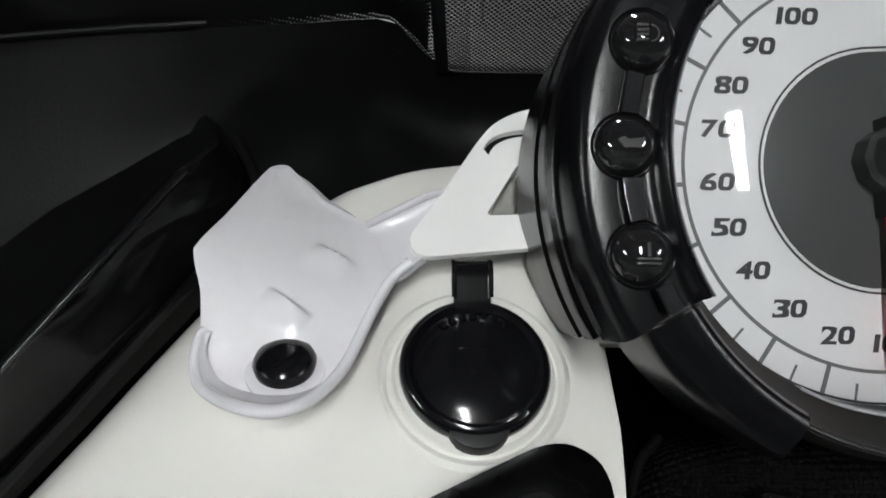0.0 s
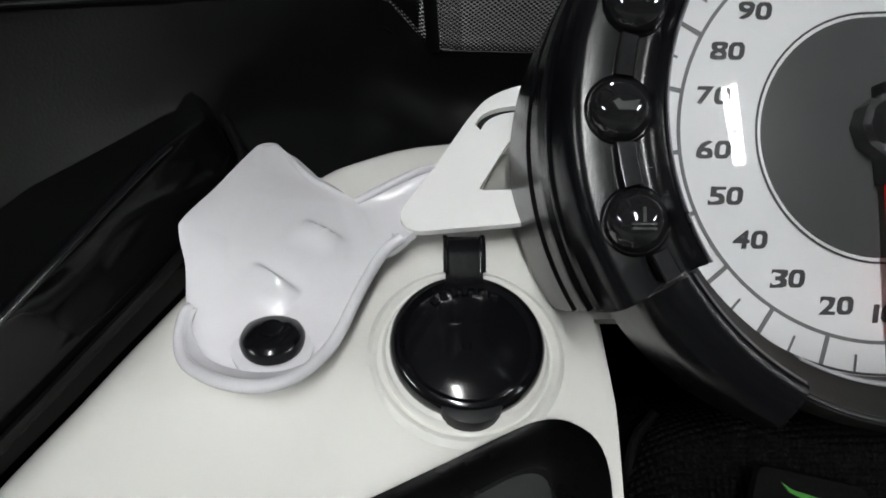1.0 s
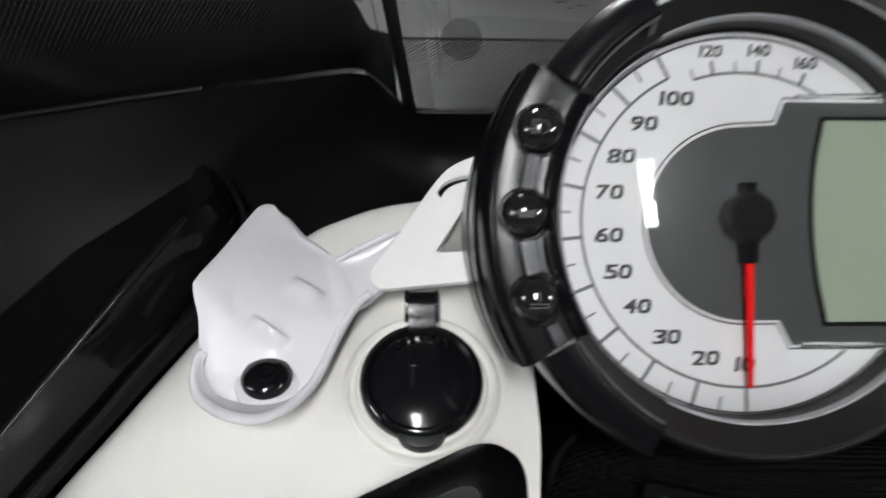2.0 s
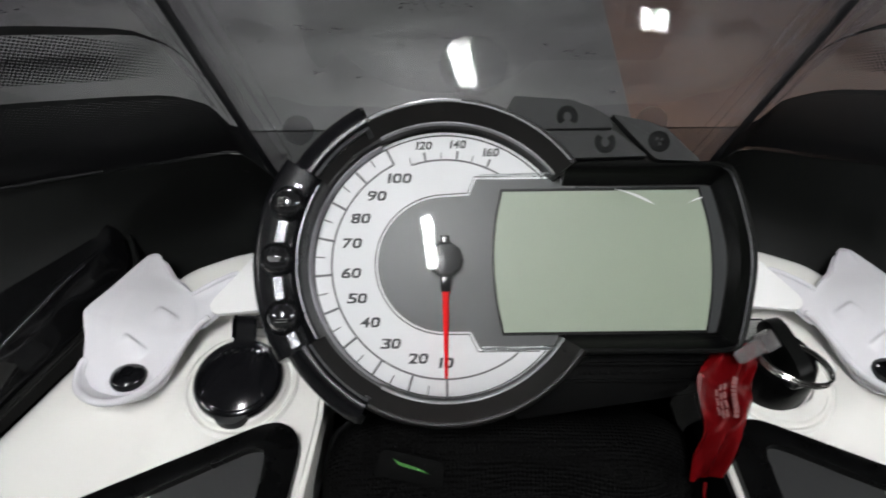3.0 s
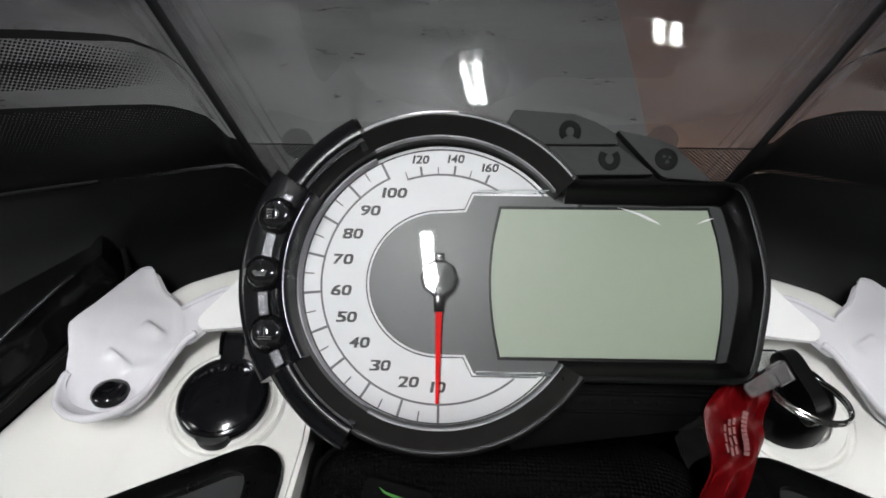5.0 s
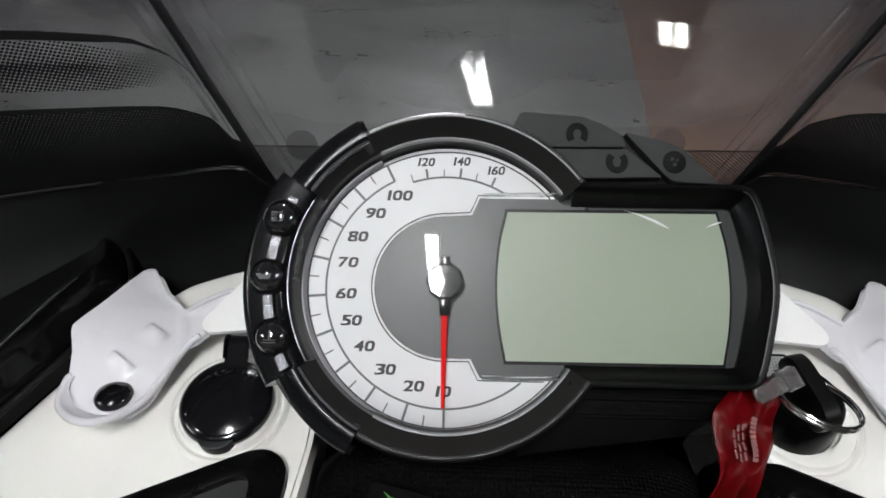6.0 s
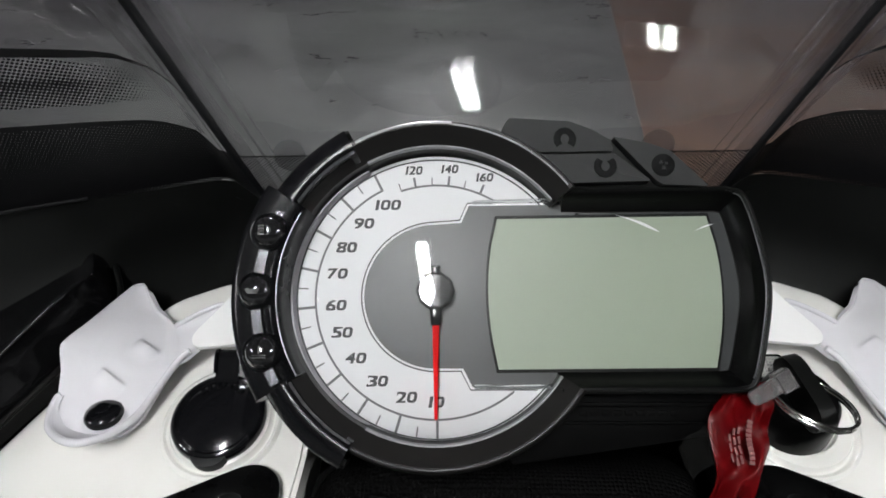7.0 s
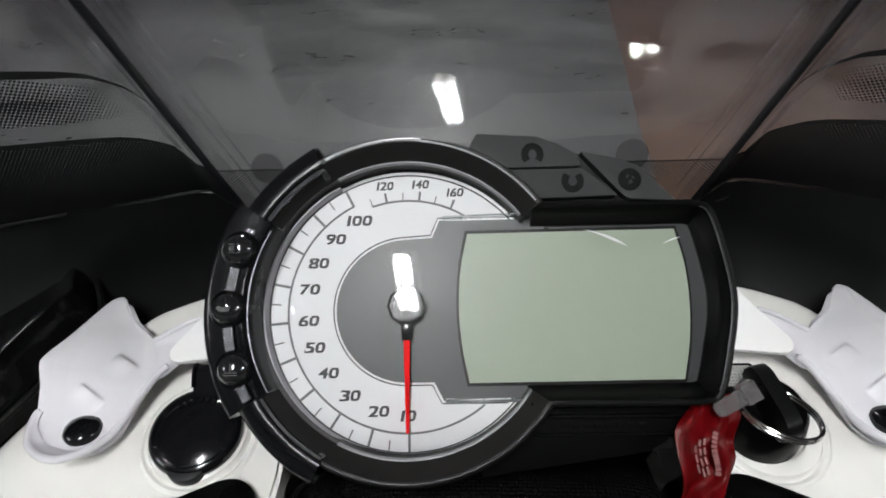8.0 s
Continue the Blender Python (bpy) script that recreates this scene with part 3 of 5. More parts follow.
        part("numeral", lettering(txt, 0.0034, (*polar(0.0503, 99.8 - 16.2 * k), 0.00012), wide=0.74), DIAL_INK, ob, "bold slanted numeral")
    for a in (108.2, 91.8, 75.2):
        part("small_tick", ribbon([polar(0.0434, a), polar(0.0466, a)], 0.00045, 0.0001), TICK_GREY, ob)
    # display
    part("display_surround", prism([(0.0555, -0.0350), (0.1180, -0.0350), (0.1225, 0.0), (0.1180, 0.0350), (0.0555, 0.0350)], -0.006, -0.0002), LCD_EDGE, ob)
    lf = [(v.x, v.y) for v in spline([(0.0258, 0.0284, 0), (0.0230, 0.0150, 0), (0.0220, 0.0, 0), (0.0230, -0.0150, 0), (0.0256, -0.0290, 0)], 16)]
    rt = [(v.x, v.y) for v in spline([(0.1066, -0.0286, 0), (0.1092, -0.0150, 0), (0.1102, 0.0, 0), (0.1092, 0.0150, 0), (0.1060, 0.0288, 0)], 16)]
    part("display_frame", prism([((x - 0.065) * 1.022 + 0.065, y * 1.045) for x, y in lf + rt], 0.0, 0.0011), MATT_BLACK, ob, "thin black display border")
    part("display", prism(lf + rt, 0.0, 0.0016), LCD, ob, "blank grey-green liquid crystal display")
    # needle
    part("needle", prism([(CX - 0.0013, -0.0105), (CX - 0.0006, -0.0470), (CX + 0.0006, -0.0470), (CX + 0.0013, -0.0105)], 0.0030, 0.0042, 0.0003), RED, ob, "red pointer at ten")
    hub = part("needle_hub", turned([(0.0074, 0.0), (0.0074, 0.0045), (0.0062, 0.0056), (0.0030, 0.00565), (0.0, 0.0057)], (CX, 0.0005, 0.0008), None, 10), HUB, ob, "glossy black faceted hub", smooth=False)
    part("hub_neck", prism([(CX - 0.0024, -0.004), (CX - 0.0019, -0.0125), (CX + 0.0019, -0.0125), (CX + 0.0024, -0.004)], 0.0008, 0.0052, 0.0005), GLOSS_BLACK, hub)
    part("hub_tail", box(CX - 0.0018, CX + 0.0018, 0.006, 0.0102, 0.0008, 0.0055, 0.0006), GLOSS_BLACK, hub)
    # clear covers
    R, base = 0.165, 0.0548
    top = math.sqrt(R * R - base * base)
    bm = bmesh.new()
    rows = []
    for i in range(120):
        t = 2 * math.pi * i / 120
        c, q = math.cos(t), math.sin(t)
        reach = base
        if c > 0:           # the cover runs on over the display
            reach = max(reach, min(0.1175 / c, (0.0346 if q > 0 else 0.0352) / max(abs(q), 1e-6)))
        row = []
        for j in range(25):
            r = reach * j / 24
            dx, dy = r * c, r * q
            flat = 0.40 if dx > 0 else 1.0
            d = min(base, math.hypot(dx * flat, dy))
            row.append((CX + dx, dy, 0.0040 + math.sqrt(R * R - d * d) - top + 240 * (base ** 4 - d ** 4)))
        rows.append(row)
    strip_faces(bm, rows, close_u=True)
    bmesh.ops.remove_doubles(bm, verts=bm.verts, dist=1e-6)
    part("dial_cover", bm, PANE, ob, "clear domed dial and display cover", rider_side=True)
    for y in (0.0346, -0.0352):
        part("cover_edge", tube([(0.0165, y, 0.0030), (0.0300, y, 0.0046), (0.0520, y + 0.0004, 0.0052)], 0.0009, 8), PANE_EDGE, ob, "clear moulded cover edge").visible_shadow = False
    # white streaks painted on the clear cover for its reflections
    for (x0, y0), (x1, y1), w, z in (((0.0692, 0.0282), (0.0858, 0.0214), 0.00055, 0.0090), ((0.0985, 0.0216), (0.1060, 0.0246), 0.00028, 0.0078)):
        d = Vector((x1 - x0, y1 - y0))
        nrm = Vector((-d.y, d.x)).normalized() * w
        up, down = [], []
        for i in range(1, 8):
            t = i / 8
            c = Vector((x0, y0)) + d * t + nrm * 1.2 * math.sin(math.pi * t)
            k = math.sin(math.pi * t ** 1.6)
            up.append((c.x + nrm.x * k, c.y + nrm.y * k))
            down.append((c.x - nrm.x * k, c.y - nrm.y * k))
        part("cover_glint", prism([(x0, y0)] + down + [(x1, y1)] + up[::-1], z, z + 0.00015), DIAL_WHITE, ob, "white streak painted in for a glint on the clear cover")
    # rubber keys
    keys = (([(0.0300, 0.0672), (0.0535, 0.0655), (0.0620, 0.0622), (0.0692, 0.0576), (0.0700, 0.0532), (0.0395, 0.0532), (0.0262, 0.0602)], (0.0520, 0.0582), "up"),
            ([(0.0405, 0.0524), (0.0706, 0.0524), (0.0840, 0.0416), (0.0530, 0.0410)], (0.0667, 0.0472), "down"),
            ([(0.0700, 0.0592), (0.0842, 0.0562), (0.0920, 0.0530), (0.1055, 0.0392), (0.0876, 0.0402), (0.0850, 0.0424)], (0.0880, 0.0475), "set"))
    part("key_mount", prism([(0.030, 0.063), (0.060, 0.060), (0.086, 0.053), (0.103, 0.036), (0.050, 0.036)], -0.02, 0.0085), MATT_BLACK, ob)
    for pts, (x, y), what in keys:
        pts, x, y = [((u - 0.066) * 0.975 + 0.0650, (v - 0.052) * 0.975 + 0.0503) for u, v in pts], x - 0.0010, y - 0.0015
        k = part("key_pad", prism(rounded(pts, 0.0009, 3), -0.006, 0.0132, 0.0002, 1), RUBBER, ob, "soft dark grey rubber key")
        if what == "set":
            knob = part("symbol", turned([(0.0044, -0.0004), (0.0043, 0.0003), (0.0038, 0.0006), (0.0, 0.0007)], (x, y, 0.0131), None, 20), SYMBOL, k, "dark moulded key symbol")
            for u, v, w in ((-0.0009, 0.0010, 0.0007), (0.0011, 0.0006, 0.0006), (0.0001, -0.0011, 0.0008)):
                part("symbol_mark", prism([(x + u - w, y + v - w), (x + u + w, y + v - w * 0.6), (x + u + w * 0.5, y + v + w), (x + u - w * 0.7, y + v + w * 0.8)], 0.0136, 0.0139, 0.0001, 1), RUBBER, knob)
        else:
            w = 1 if what == "up" else -1
            arch = [(x + 0.0029 * math.cos(t), y + w * (0.0032 * math.sin(t) - 0.0002)) for t in [radians(-48 + 27.6 * i) for i in range(11)]]
            part("symbol", sweep(arch[::w], [(-0.0016, 0.0128), (-0.0011, 0.0134), (0.0, 0.0136), (0.0012, 0.0134), (0.0017, 0.0128)]), SYMBOL, k, "dark moulded key symbol")
    # lower housing with its ribs
    low = [(0.026, -0.0570), (0.048, -0.0385), (0.113, -0.037), (0.1120, -0.0440), (0.1020, -0.0540), (0.0700, -0.0580), (0.030, -0.0640)]
    part("lower_housing", prism(low, -0.045, 0.0010, 0.002), HOUSING, ob)
    part("housing_rib", box(0.050, 0.108, -0.0425, -0.0410, 0.0005, 0.0030, 0.0004), HOUSING, ob)
    part("housing_rib", box(0.046, 0.104, -0.0490, -0.0478, 0.0005, 0.0026, 0.0004), HOUSING, ob)
    for i in range(9):
        part("embossed_bar", box(0.055 + i * 0.0042, 0.0582 + i * 0.0042, -0.0462, -0.0440, 0.0005, 0.0012, 0.0004), HOUSING, ob)
    return ob


cluster()


# ---- console and fairing ----
def edge_x(s):
    """The console's outer edge on the rider's left, at s up the slope."""
    pts = ((-0.16, -0.272), (-0.10, -0.238), (-0.03, -0.199), (-0.0155, -0.190), (0.0, -0.181), (0.018, -0.170), (0.040, -0.155), (0.062, -0.138),
           (0.074, -0.119), (0.081, -0.092), (0.086, -0.050), (0.088, 0.0275))
    for (s0, x0), (s1, x1) in zip(pts, pts[1:]):
        if s <= s1:
            return x0 + (x1 - x0) * (s - s0) / (s1 - s0)
    return pts[-1][1]


def console_h(x, s):
    """Height of the console skin: nearly flat, falling away at its outer edge and at its back, with soft hollows."""
    d = x - edge_x(s)
    h = -0.010 * max(0.0, 1 - d / 0.016) ** 2.2
    h -= 1.6 * max(0.0, s - 0.046) ** 2 * 4
    ramp = min(1.0, max(0.0, (0.004 - s) / 0.03))
    ridge = -0.1190 + 0.10 * s
    h += ramp * (0.0022 * math.exp(-((x - ridge) / 0.007) ** 2) - 0.05 * max(0.0, ridge - x) * min(1.0, max(0.0, d / 0.02)))
    return h


def console():
    ob = thing("dashboard", g(MID, -0.06, -0.10), "gloss white moulded dashboard under the instrument cluster", "dashboard")
    for side in (1, -1):
        bm = bmesh.new()
        rows = []
        for i in range(44):
            s = -0.15 + 0.155 * i / 43
            a, b = edge_x(s), -0.0562 - max(0.0, -s - 0.02) * 0.12
            rows.append([(a + (b - a) * (j / 30) ** 1.5, s, console_h(a + (b - a) * (j / 30) ** 1.5, s)) for j in range(31)])
        strip_faces(bm, rows)
        rows = []
        for i in range(28):
            s = 0.005 + 0.082 * i / 27
            a, b = edge_x(s), MID
            rows.append([(a + (b - a) * (j / 40) ** 1.5, s, console_h(a + (b - a) * (j / 40) ** 1.5, s)) for j in range(41)])
        strip_faces(bm, rows)
        bmesh.ops.recalc_face_normals(bm, faces=bm.faces)
        bmesh.ops.solidify(bm, geom=list(bm.faces), thickness=0.0025)
        part("console_skin", mirrored(bm, side), WHITE, ob, m=GK)
        bx = -0.0915
        boss = [(0.0262, -0.001), (0.0252, 0.0006), (0.0240, 0.0012), (0.0228, 0.0004), (0.0222, -0.0004), (0.0212, 0.0008), (0.0206, 0.0026), (0.0196, 0.0030), (0.015, 0.0030)]
        part("socket_boss", mirrored(turned(boss, (bx, -0.0045, 0.0), None, 64), side), WHITE, ob, m=GK)
    # a wall that closes the panel towards the middle: white on the left, deep black on the right
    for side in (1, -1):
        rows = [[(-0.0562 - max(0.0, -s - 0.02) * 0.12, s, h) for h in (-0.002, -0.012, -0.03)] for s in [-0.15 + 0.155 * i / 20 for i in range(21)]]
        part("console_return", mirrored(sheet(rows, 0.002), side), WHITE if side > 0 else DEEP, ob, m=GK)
    return ob


def tray(side):
    ob = thing("console_tray", GK @ Vector((-0.12 if side > 0 else 0.175, -0.08, -0.01)), "black rubber storage tray let into the white console", "storage tray",
               group="console trays")
    outer = rounded([(-0.069, -0.118), (-0.0600, -0.030), (-0.0720, -0.0225), (-0.1400, -0.0530), (-0.2250, -0.093), (-0.225, -0.118)], 0.010, 6)
    inner = rounded([(-0.0790, -0.118), (-0.0738, -0.0370), (-0.0800, -0.0355), (-0.1400, -0.0640), (-0.2080, -0.0960), (-0.208, -0.118)], 0.006, 6)
    bm = bmesh.new()
    prof = [(outer, -0.001), (outer, 0.0040), (None, 0.0062), (inner, 0.0052), (inner, 0.0)]
    rows = []
    for loop, h in prof:
        if loop is None:
            loop = [((a[0] + b[0]) / 2, (a[1] + b[1]) / 2) for a, b in zip(outer, inner)]
        rows.append([(x, s, h) for x, s in loop])
    strip_faces(bm, rows, close_v=True)
    part("tray_rim", mirrored(bm, side), DEEP, ob, m=GK)
    part("tray_floor", mirrored(prism([(x, s) for x, s in inner], -0.001, 0.0010), side), TRAY_FLOOR, ob, m=GK)
    return ob


def bracket(side):
    """The white deflector that is pinned over the console's outer corner."""
    ob = thing("deflector_bracket", GK @ Vector((-0.14 if side > 0 else 0.195, 0.0, 0.0)),
               "glossy white moulded plastic deflector bracket pinned to the console", "bracket", group="deflector brackets")
    left = [(-0.1500, -0.0134, 0.0032), (-0.1585, -0.0080, 0.0042), (-0.1612, 0.0010, 0.0075), (-0.1628, 0.0139, 0.0120), (-0.1660, 0.0256, 0.0152), (-0.1612, 0.0420, 0.0100), (-0.1572, 0.0570, 0.0050), (-0.1540, 0.0680, 0.0010), (-0.1516, 0.0708, -0.0004)]
    right = [(-0.1312, -0.0122, 0.0032), (-0.1245, -0.0060, 0.0045), (-0.1205, 0.0030, 0.0070), (-0.1172, 0.0110, 0.0090), (-0.1140, 0.0185, 0.0112), (-0.1208, 0.0384, 0.0085), (-0.1345, 0.0505, 0.0045), (-0.1470, 0.0682, 0.0010), (-0.1496, 0.0708, -0.0004)]

    def even(pts, n):
        out = []
        for i in range(n):
            t = i / (n - 1) * (len(pts) - 1)
            j = min(int(t), len(pts) - 2)
            out.append(Vector(pts[j]).lerp(Vector(pts[j + 1]), t - j))
        return out
    n, k = 145, 57
    L = [a.lerp(b, 0.5) for a, b in zip(even(left, n), spline(left, n))]
    Rr = [a.lerp(b, 0.5) for a, b in zip(even(right, n), spline(right, n))]

    def dimple(p):
        """Two pressed half-moon dimples, steep on their upper side."""
        h = 0.0
        for rx, rs in ((-0.1402, 0.0118), (-0.1293, 0.0272)):
            u, v = p.x - rx, p.y - rs
            along, across = u * 0.83 - v * 0.55, u * 0.55 + v * 0.83
            if abs(along) < 0.0072:
                wide = 0.0048 if across < 0 else 0.0007
                h += 0.0026 * math.exp(-(across / wide) ** 2) * (1 - (along / 0.0072) ** 2)
        return h
    rows = []
    for i, (a, b) in enumerate(zip(L, Rr)):
        t = i / (n - 1)
        row = []
        for j in range(k):
            f = j / (k - 1)
            p = a.lerp(b, f)
            belly = math.sin(math.pi * f)
            p = p + Vector((0, 0, -0.0012 * belly * min(1.0, max(0.0, (t - 0.12) / 0.2), (1 - t) / 0.15)))
            if t < 0.06:
                p = p + Vector((0, -0.0010 * belly, 0))
            if f < 0.10 and 0.15 < t < 0.88:     # edge turned down
                p = p + Vector((0, 0, -0.0005 * (1 - f / 0.10) ** 2 * min(1.0, (t - 0.15) / 0.1, (0.88 - t) / 0.2)))
            if f > 0.90 and 0.62 < t < 0.86:
                p = p + Vector((0, 0, 0.0012 * ((f - 0.90) / 0.10) ** 2 * math.sin(math.pi * (t - 0.62) / 0.24)))
            row.append(p)
        rows.append(row)
    # the fold is sharp at the outer edge and fades inwards
    heights = [[p.z for p in row] for row in rows]
    for i in range(n):
        for j in range(k):
            f = j / (k - 1)
            reach = round(20 * min(1.0, f / 0.25, (1 - f) / 0.12, i / 20, (n - 1 - i) / 20))
            near = [heights[q][j] for q in range(i - reach, i + reach + 1)]
            p = rows[i][j]
            rows[i][j] = Vector((p.x, p.y, sum(near) / len(near) + dimple(p)))
    bm = bmesh.new()
    strip_faces(bm, rows)
    # the sheet runs on, as a channel, to the arm under the cluster
    i0, i1 = round((n - 1) * 4 / 8), round((n - 1) * 5 / 8)
    flange = []
    for i in range(i0, i1 + 1):
        t = (i - i0) / (i1 - i0)
        p = rows[i][-1]
        d = (p - rows[i][-6]).normalized() * 0.012
        q = Vector((-0.1052, 0.0232, 0.0142)).lerp(Vector((-0.0990, 0.0466, 0.0140)), t)
        e = Vector((0.010, 0.003, 0.0045))
        lip = 0.0022 * max(0.0, (t - 0.8) / 0.2) ** 2
        line = []
        for j in range(25):
            u = j / 24
            w = p * (2 * u ** 3 - 3 * u * u + 1) + d * (u ** 3 - 2 * u * u + u) + q * (3 * u * u - 2 * u ** 3) + e * (u ** 3 - u * u)
            line.append(w + Vector((0, 0, lip * math.sin(math.pi * u) - 0.0012 * math.sin(math.pi * t) * math.sin(math.pi * u))))
        flange.append(line)
    strip_faces(bm, flange)
    bmesh.ops.remove_doubles(bm, verts=bm.verts, dist=1e-6)
    bmesh.ops.recalc_face_normals(bm, faces=bm.faces)
    if sum(f.normal.z for f in bm.faces) < 0:
        bmesh.ops.reverse_faces(bm, faces=bm.faces)
    before = max(v.co.z for v in bm.verts)
    bmesh.ops.solidify(bm, geom=list(bm.faces), thickness=0.002)
    if max(v.co.z for v in bm.verts) > before + 0.001:
        for v in bm.verts:
            v.co.z -= 0.002
    part("bracket_sheet", mirrored(bm, side), WHITE_SHEET, ob, m=GK)
    rim = spline([Vector(f) + Vector((0, 0.0002, 0.0004)) for f in flange[-1][::4]], 30)
    part("rolled_rim", mirrored(tube(rim, 0.0011, 10), side), WHITE_SHEET, ob, m=GK)
    # rolled lip round the foot
    lip = spline([(-0.1600, 0.0040, 0.0084), (-0.1614, 0.0024, 0.0084), (-0.1616, -0.0040, 0.0080), (-0.1590, -0.0108, 0.0090), (-0.1524, -0.0164, 0.0122), (-0.1444, -0.0204, 0.0160),
                  (-0.1370, -0.0212, 0.0172), (-0.1308, -0.0168, 0.0140), (-0.1266, -0.0104, 0.0104), (-0.1234, -0.0038, 0.0086), (-0.1200, 0.0050, 0.0088), (-0.1166, 0.0126, 0.0098),
                  (-0.1126, 0.0190, 0.0118), (-0.1080, 0.0222, 0.0136)], 70)
    foot = spline([(-0.1590, 0.0040, 0.0078), (-0.1598, -0.0004, 0.0066), (-0.1588, -0.0050, 0.0050), (-0.1556, -0.0092, 0.0040), (-0.1500, -0.0118, 0.0036), (-0.1440, -0.0126, 0.0035),
                   (-0.1367, -0.0124, 0.0036), (-0.1306, -0.0104, 0.0038), (-0.1262, -0.0066, 0.0046), (-0.1228, -0.0010, 0.0060), (-0.1197, 0.0058, 0.0080), (-0.1166, 0.0122, 0.0094),
                   (-0.1130, 0.0186, 0.0114), (-0.1084, 0.0220, 0.0134)], 70)
    rows = []
    for a, b in zip(foot, lip):
        out = Vector((b.x - a.x, b.y - a.y, 0))
        rows.append([a.lerp(b, t) + out * 0.10 * math.sin(math.pi * t) for t in [q / 8 for q in range(9)]])
    part("lip_wall", mirrored(sheet(rows, 0.0016), side), WHITE_SHEET, ob, "raised curved foot of the bracket", m=GK)
    part("bracket_lip", mirrored(tube(lip, 0.0015, 12), side), WHITE_SHEET, ob, "rolled white lip", m=GK)
    # flat arm with a slot and a three-cornered window, made of bars round the openings
    z0, z1 = 0.0132, 0.0150
    outer = [(-0.1062, 0.0228), (-0.0560, 0.0285), (-0.0560, 0.0850), (-0.0674, 0.0836), (-0.0748, 0.0809), (-0.0822, 0.0757), (-0.0879, 0.0669), (-0.1001, 0.0441), (-0.1093, 0.0290)]
    outer = rounded(outer, 0.0045, 5)
    tri = rounded([(-0.0870, 0.0376), (-0.0690, 0.0386), (-0.0690, 0.0600), (-0.0760, 0.0578)], 0.0022, 4)
    mid = spline([(-0.0853, 0.0630, 0), (-0.0832, 0.0668, 0), (-0.0795, 0.0696, 0), (-0.0745, 0.0712, 0), (-0.0660, 0.0722, 0)], 12)
    slot = [(p.x - 0.0007, p.y + 0.0013) for p in mid] + [(p.x + 0.0007, p.y - 0.0013) for p in reversed(mid)]
    bm = bmesh.new()
    edges = []
    for loop in (outer, tri, slot):
        vs = [bm.verts.new((x, y, z1)) for x, y in loop]
        edges += [bm.edges.new((vs[i], vs[(i + 1) % len(vs)])) for i in range(len(vs))]
    bmesh.ops.triangle_fill(bm, use_beauty=True, edges=edges)
    inside = [f for f in bm.faces if any(in_poly(f.calc_center_median(), lp) for lp in (tri, slot))]
    bmesh.ops.delete(bm, geom=inside, context="FACES_ONLY")
    bmesh.ops.recalc_face_normals(bm, faces=bm.faces)
    bmesh.ops.solidify(bm, geom=list(bm.faces), thickness=0.0018)
    part("bracket_arm", mirrored(bm, side), ARM_WHITE, ob, "white arm with a slot and a three-cornered window", m=GK, smooth=False)
    part("arm_backing", mirrored(prism([(-0.0885, 0.0365), (-0.066, 0.0375), (-0.066, 0.0610), (-0.0775, 0.0590)], 0.0060, 0.0075), side), GREY_SHEET, ob, "grey plate behind the window", m=GK)
    # push rivet, tipped up the slope
    rc = Vector((-0.1398, -0.0036, 0.0056))
    tip = Matrix.Translation(rc) @ Matrix.Rotation(radians(-17), 4, "X") @ Matrix.Translation(-rc)
    riv = part("push_rivet", mirrored(turned([(0.0078, -0.001), (0.0080, 0.0008), (0.0072, 0.0022), (0.0050, 0.0032), (0.0030, 0.0036), (0.0, 0.0037)], (-0.1398, -0.0036, 0.0056), tip, 40), side), GLOSS_BLACK, ob, "glossy black push rivet", m=GK)
    part("rivet_pin", mirrored(turned([(0.0030, 0.0030), (0.0028, 0.0042), (0.0, 0.0044)], (-0.1398, -0.0036, 0.0056), tip, 24), side), GLOSS_BLACK, riv, m=GK)
    part("rivet_seat", mirrored(turned([(0.0108, -0.004), (0.0104, -0.0012), (0.0090, -0.0006), (0.006, -0.0006)], (-0.1398, -0.0036, 0.0062), None, 40), side), WHITE_SHEET, ob, m=GK)
    return ob


def in_poly(p, loop):
    hit = False
    for (x0, y0), (x1, y1) in zip(loop, loop[1:] + loop[:1]):
        if (y0 > p.y) != (y1 > p.y) and p.x < x0 + (x1 - x0) * (p.y - y0) / (y1 - y0):
            hit = not hit
    return hit


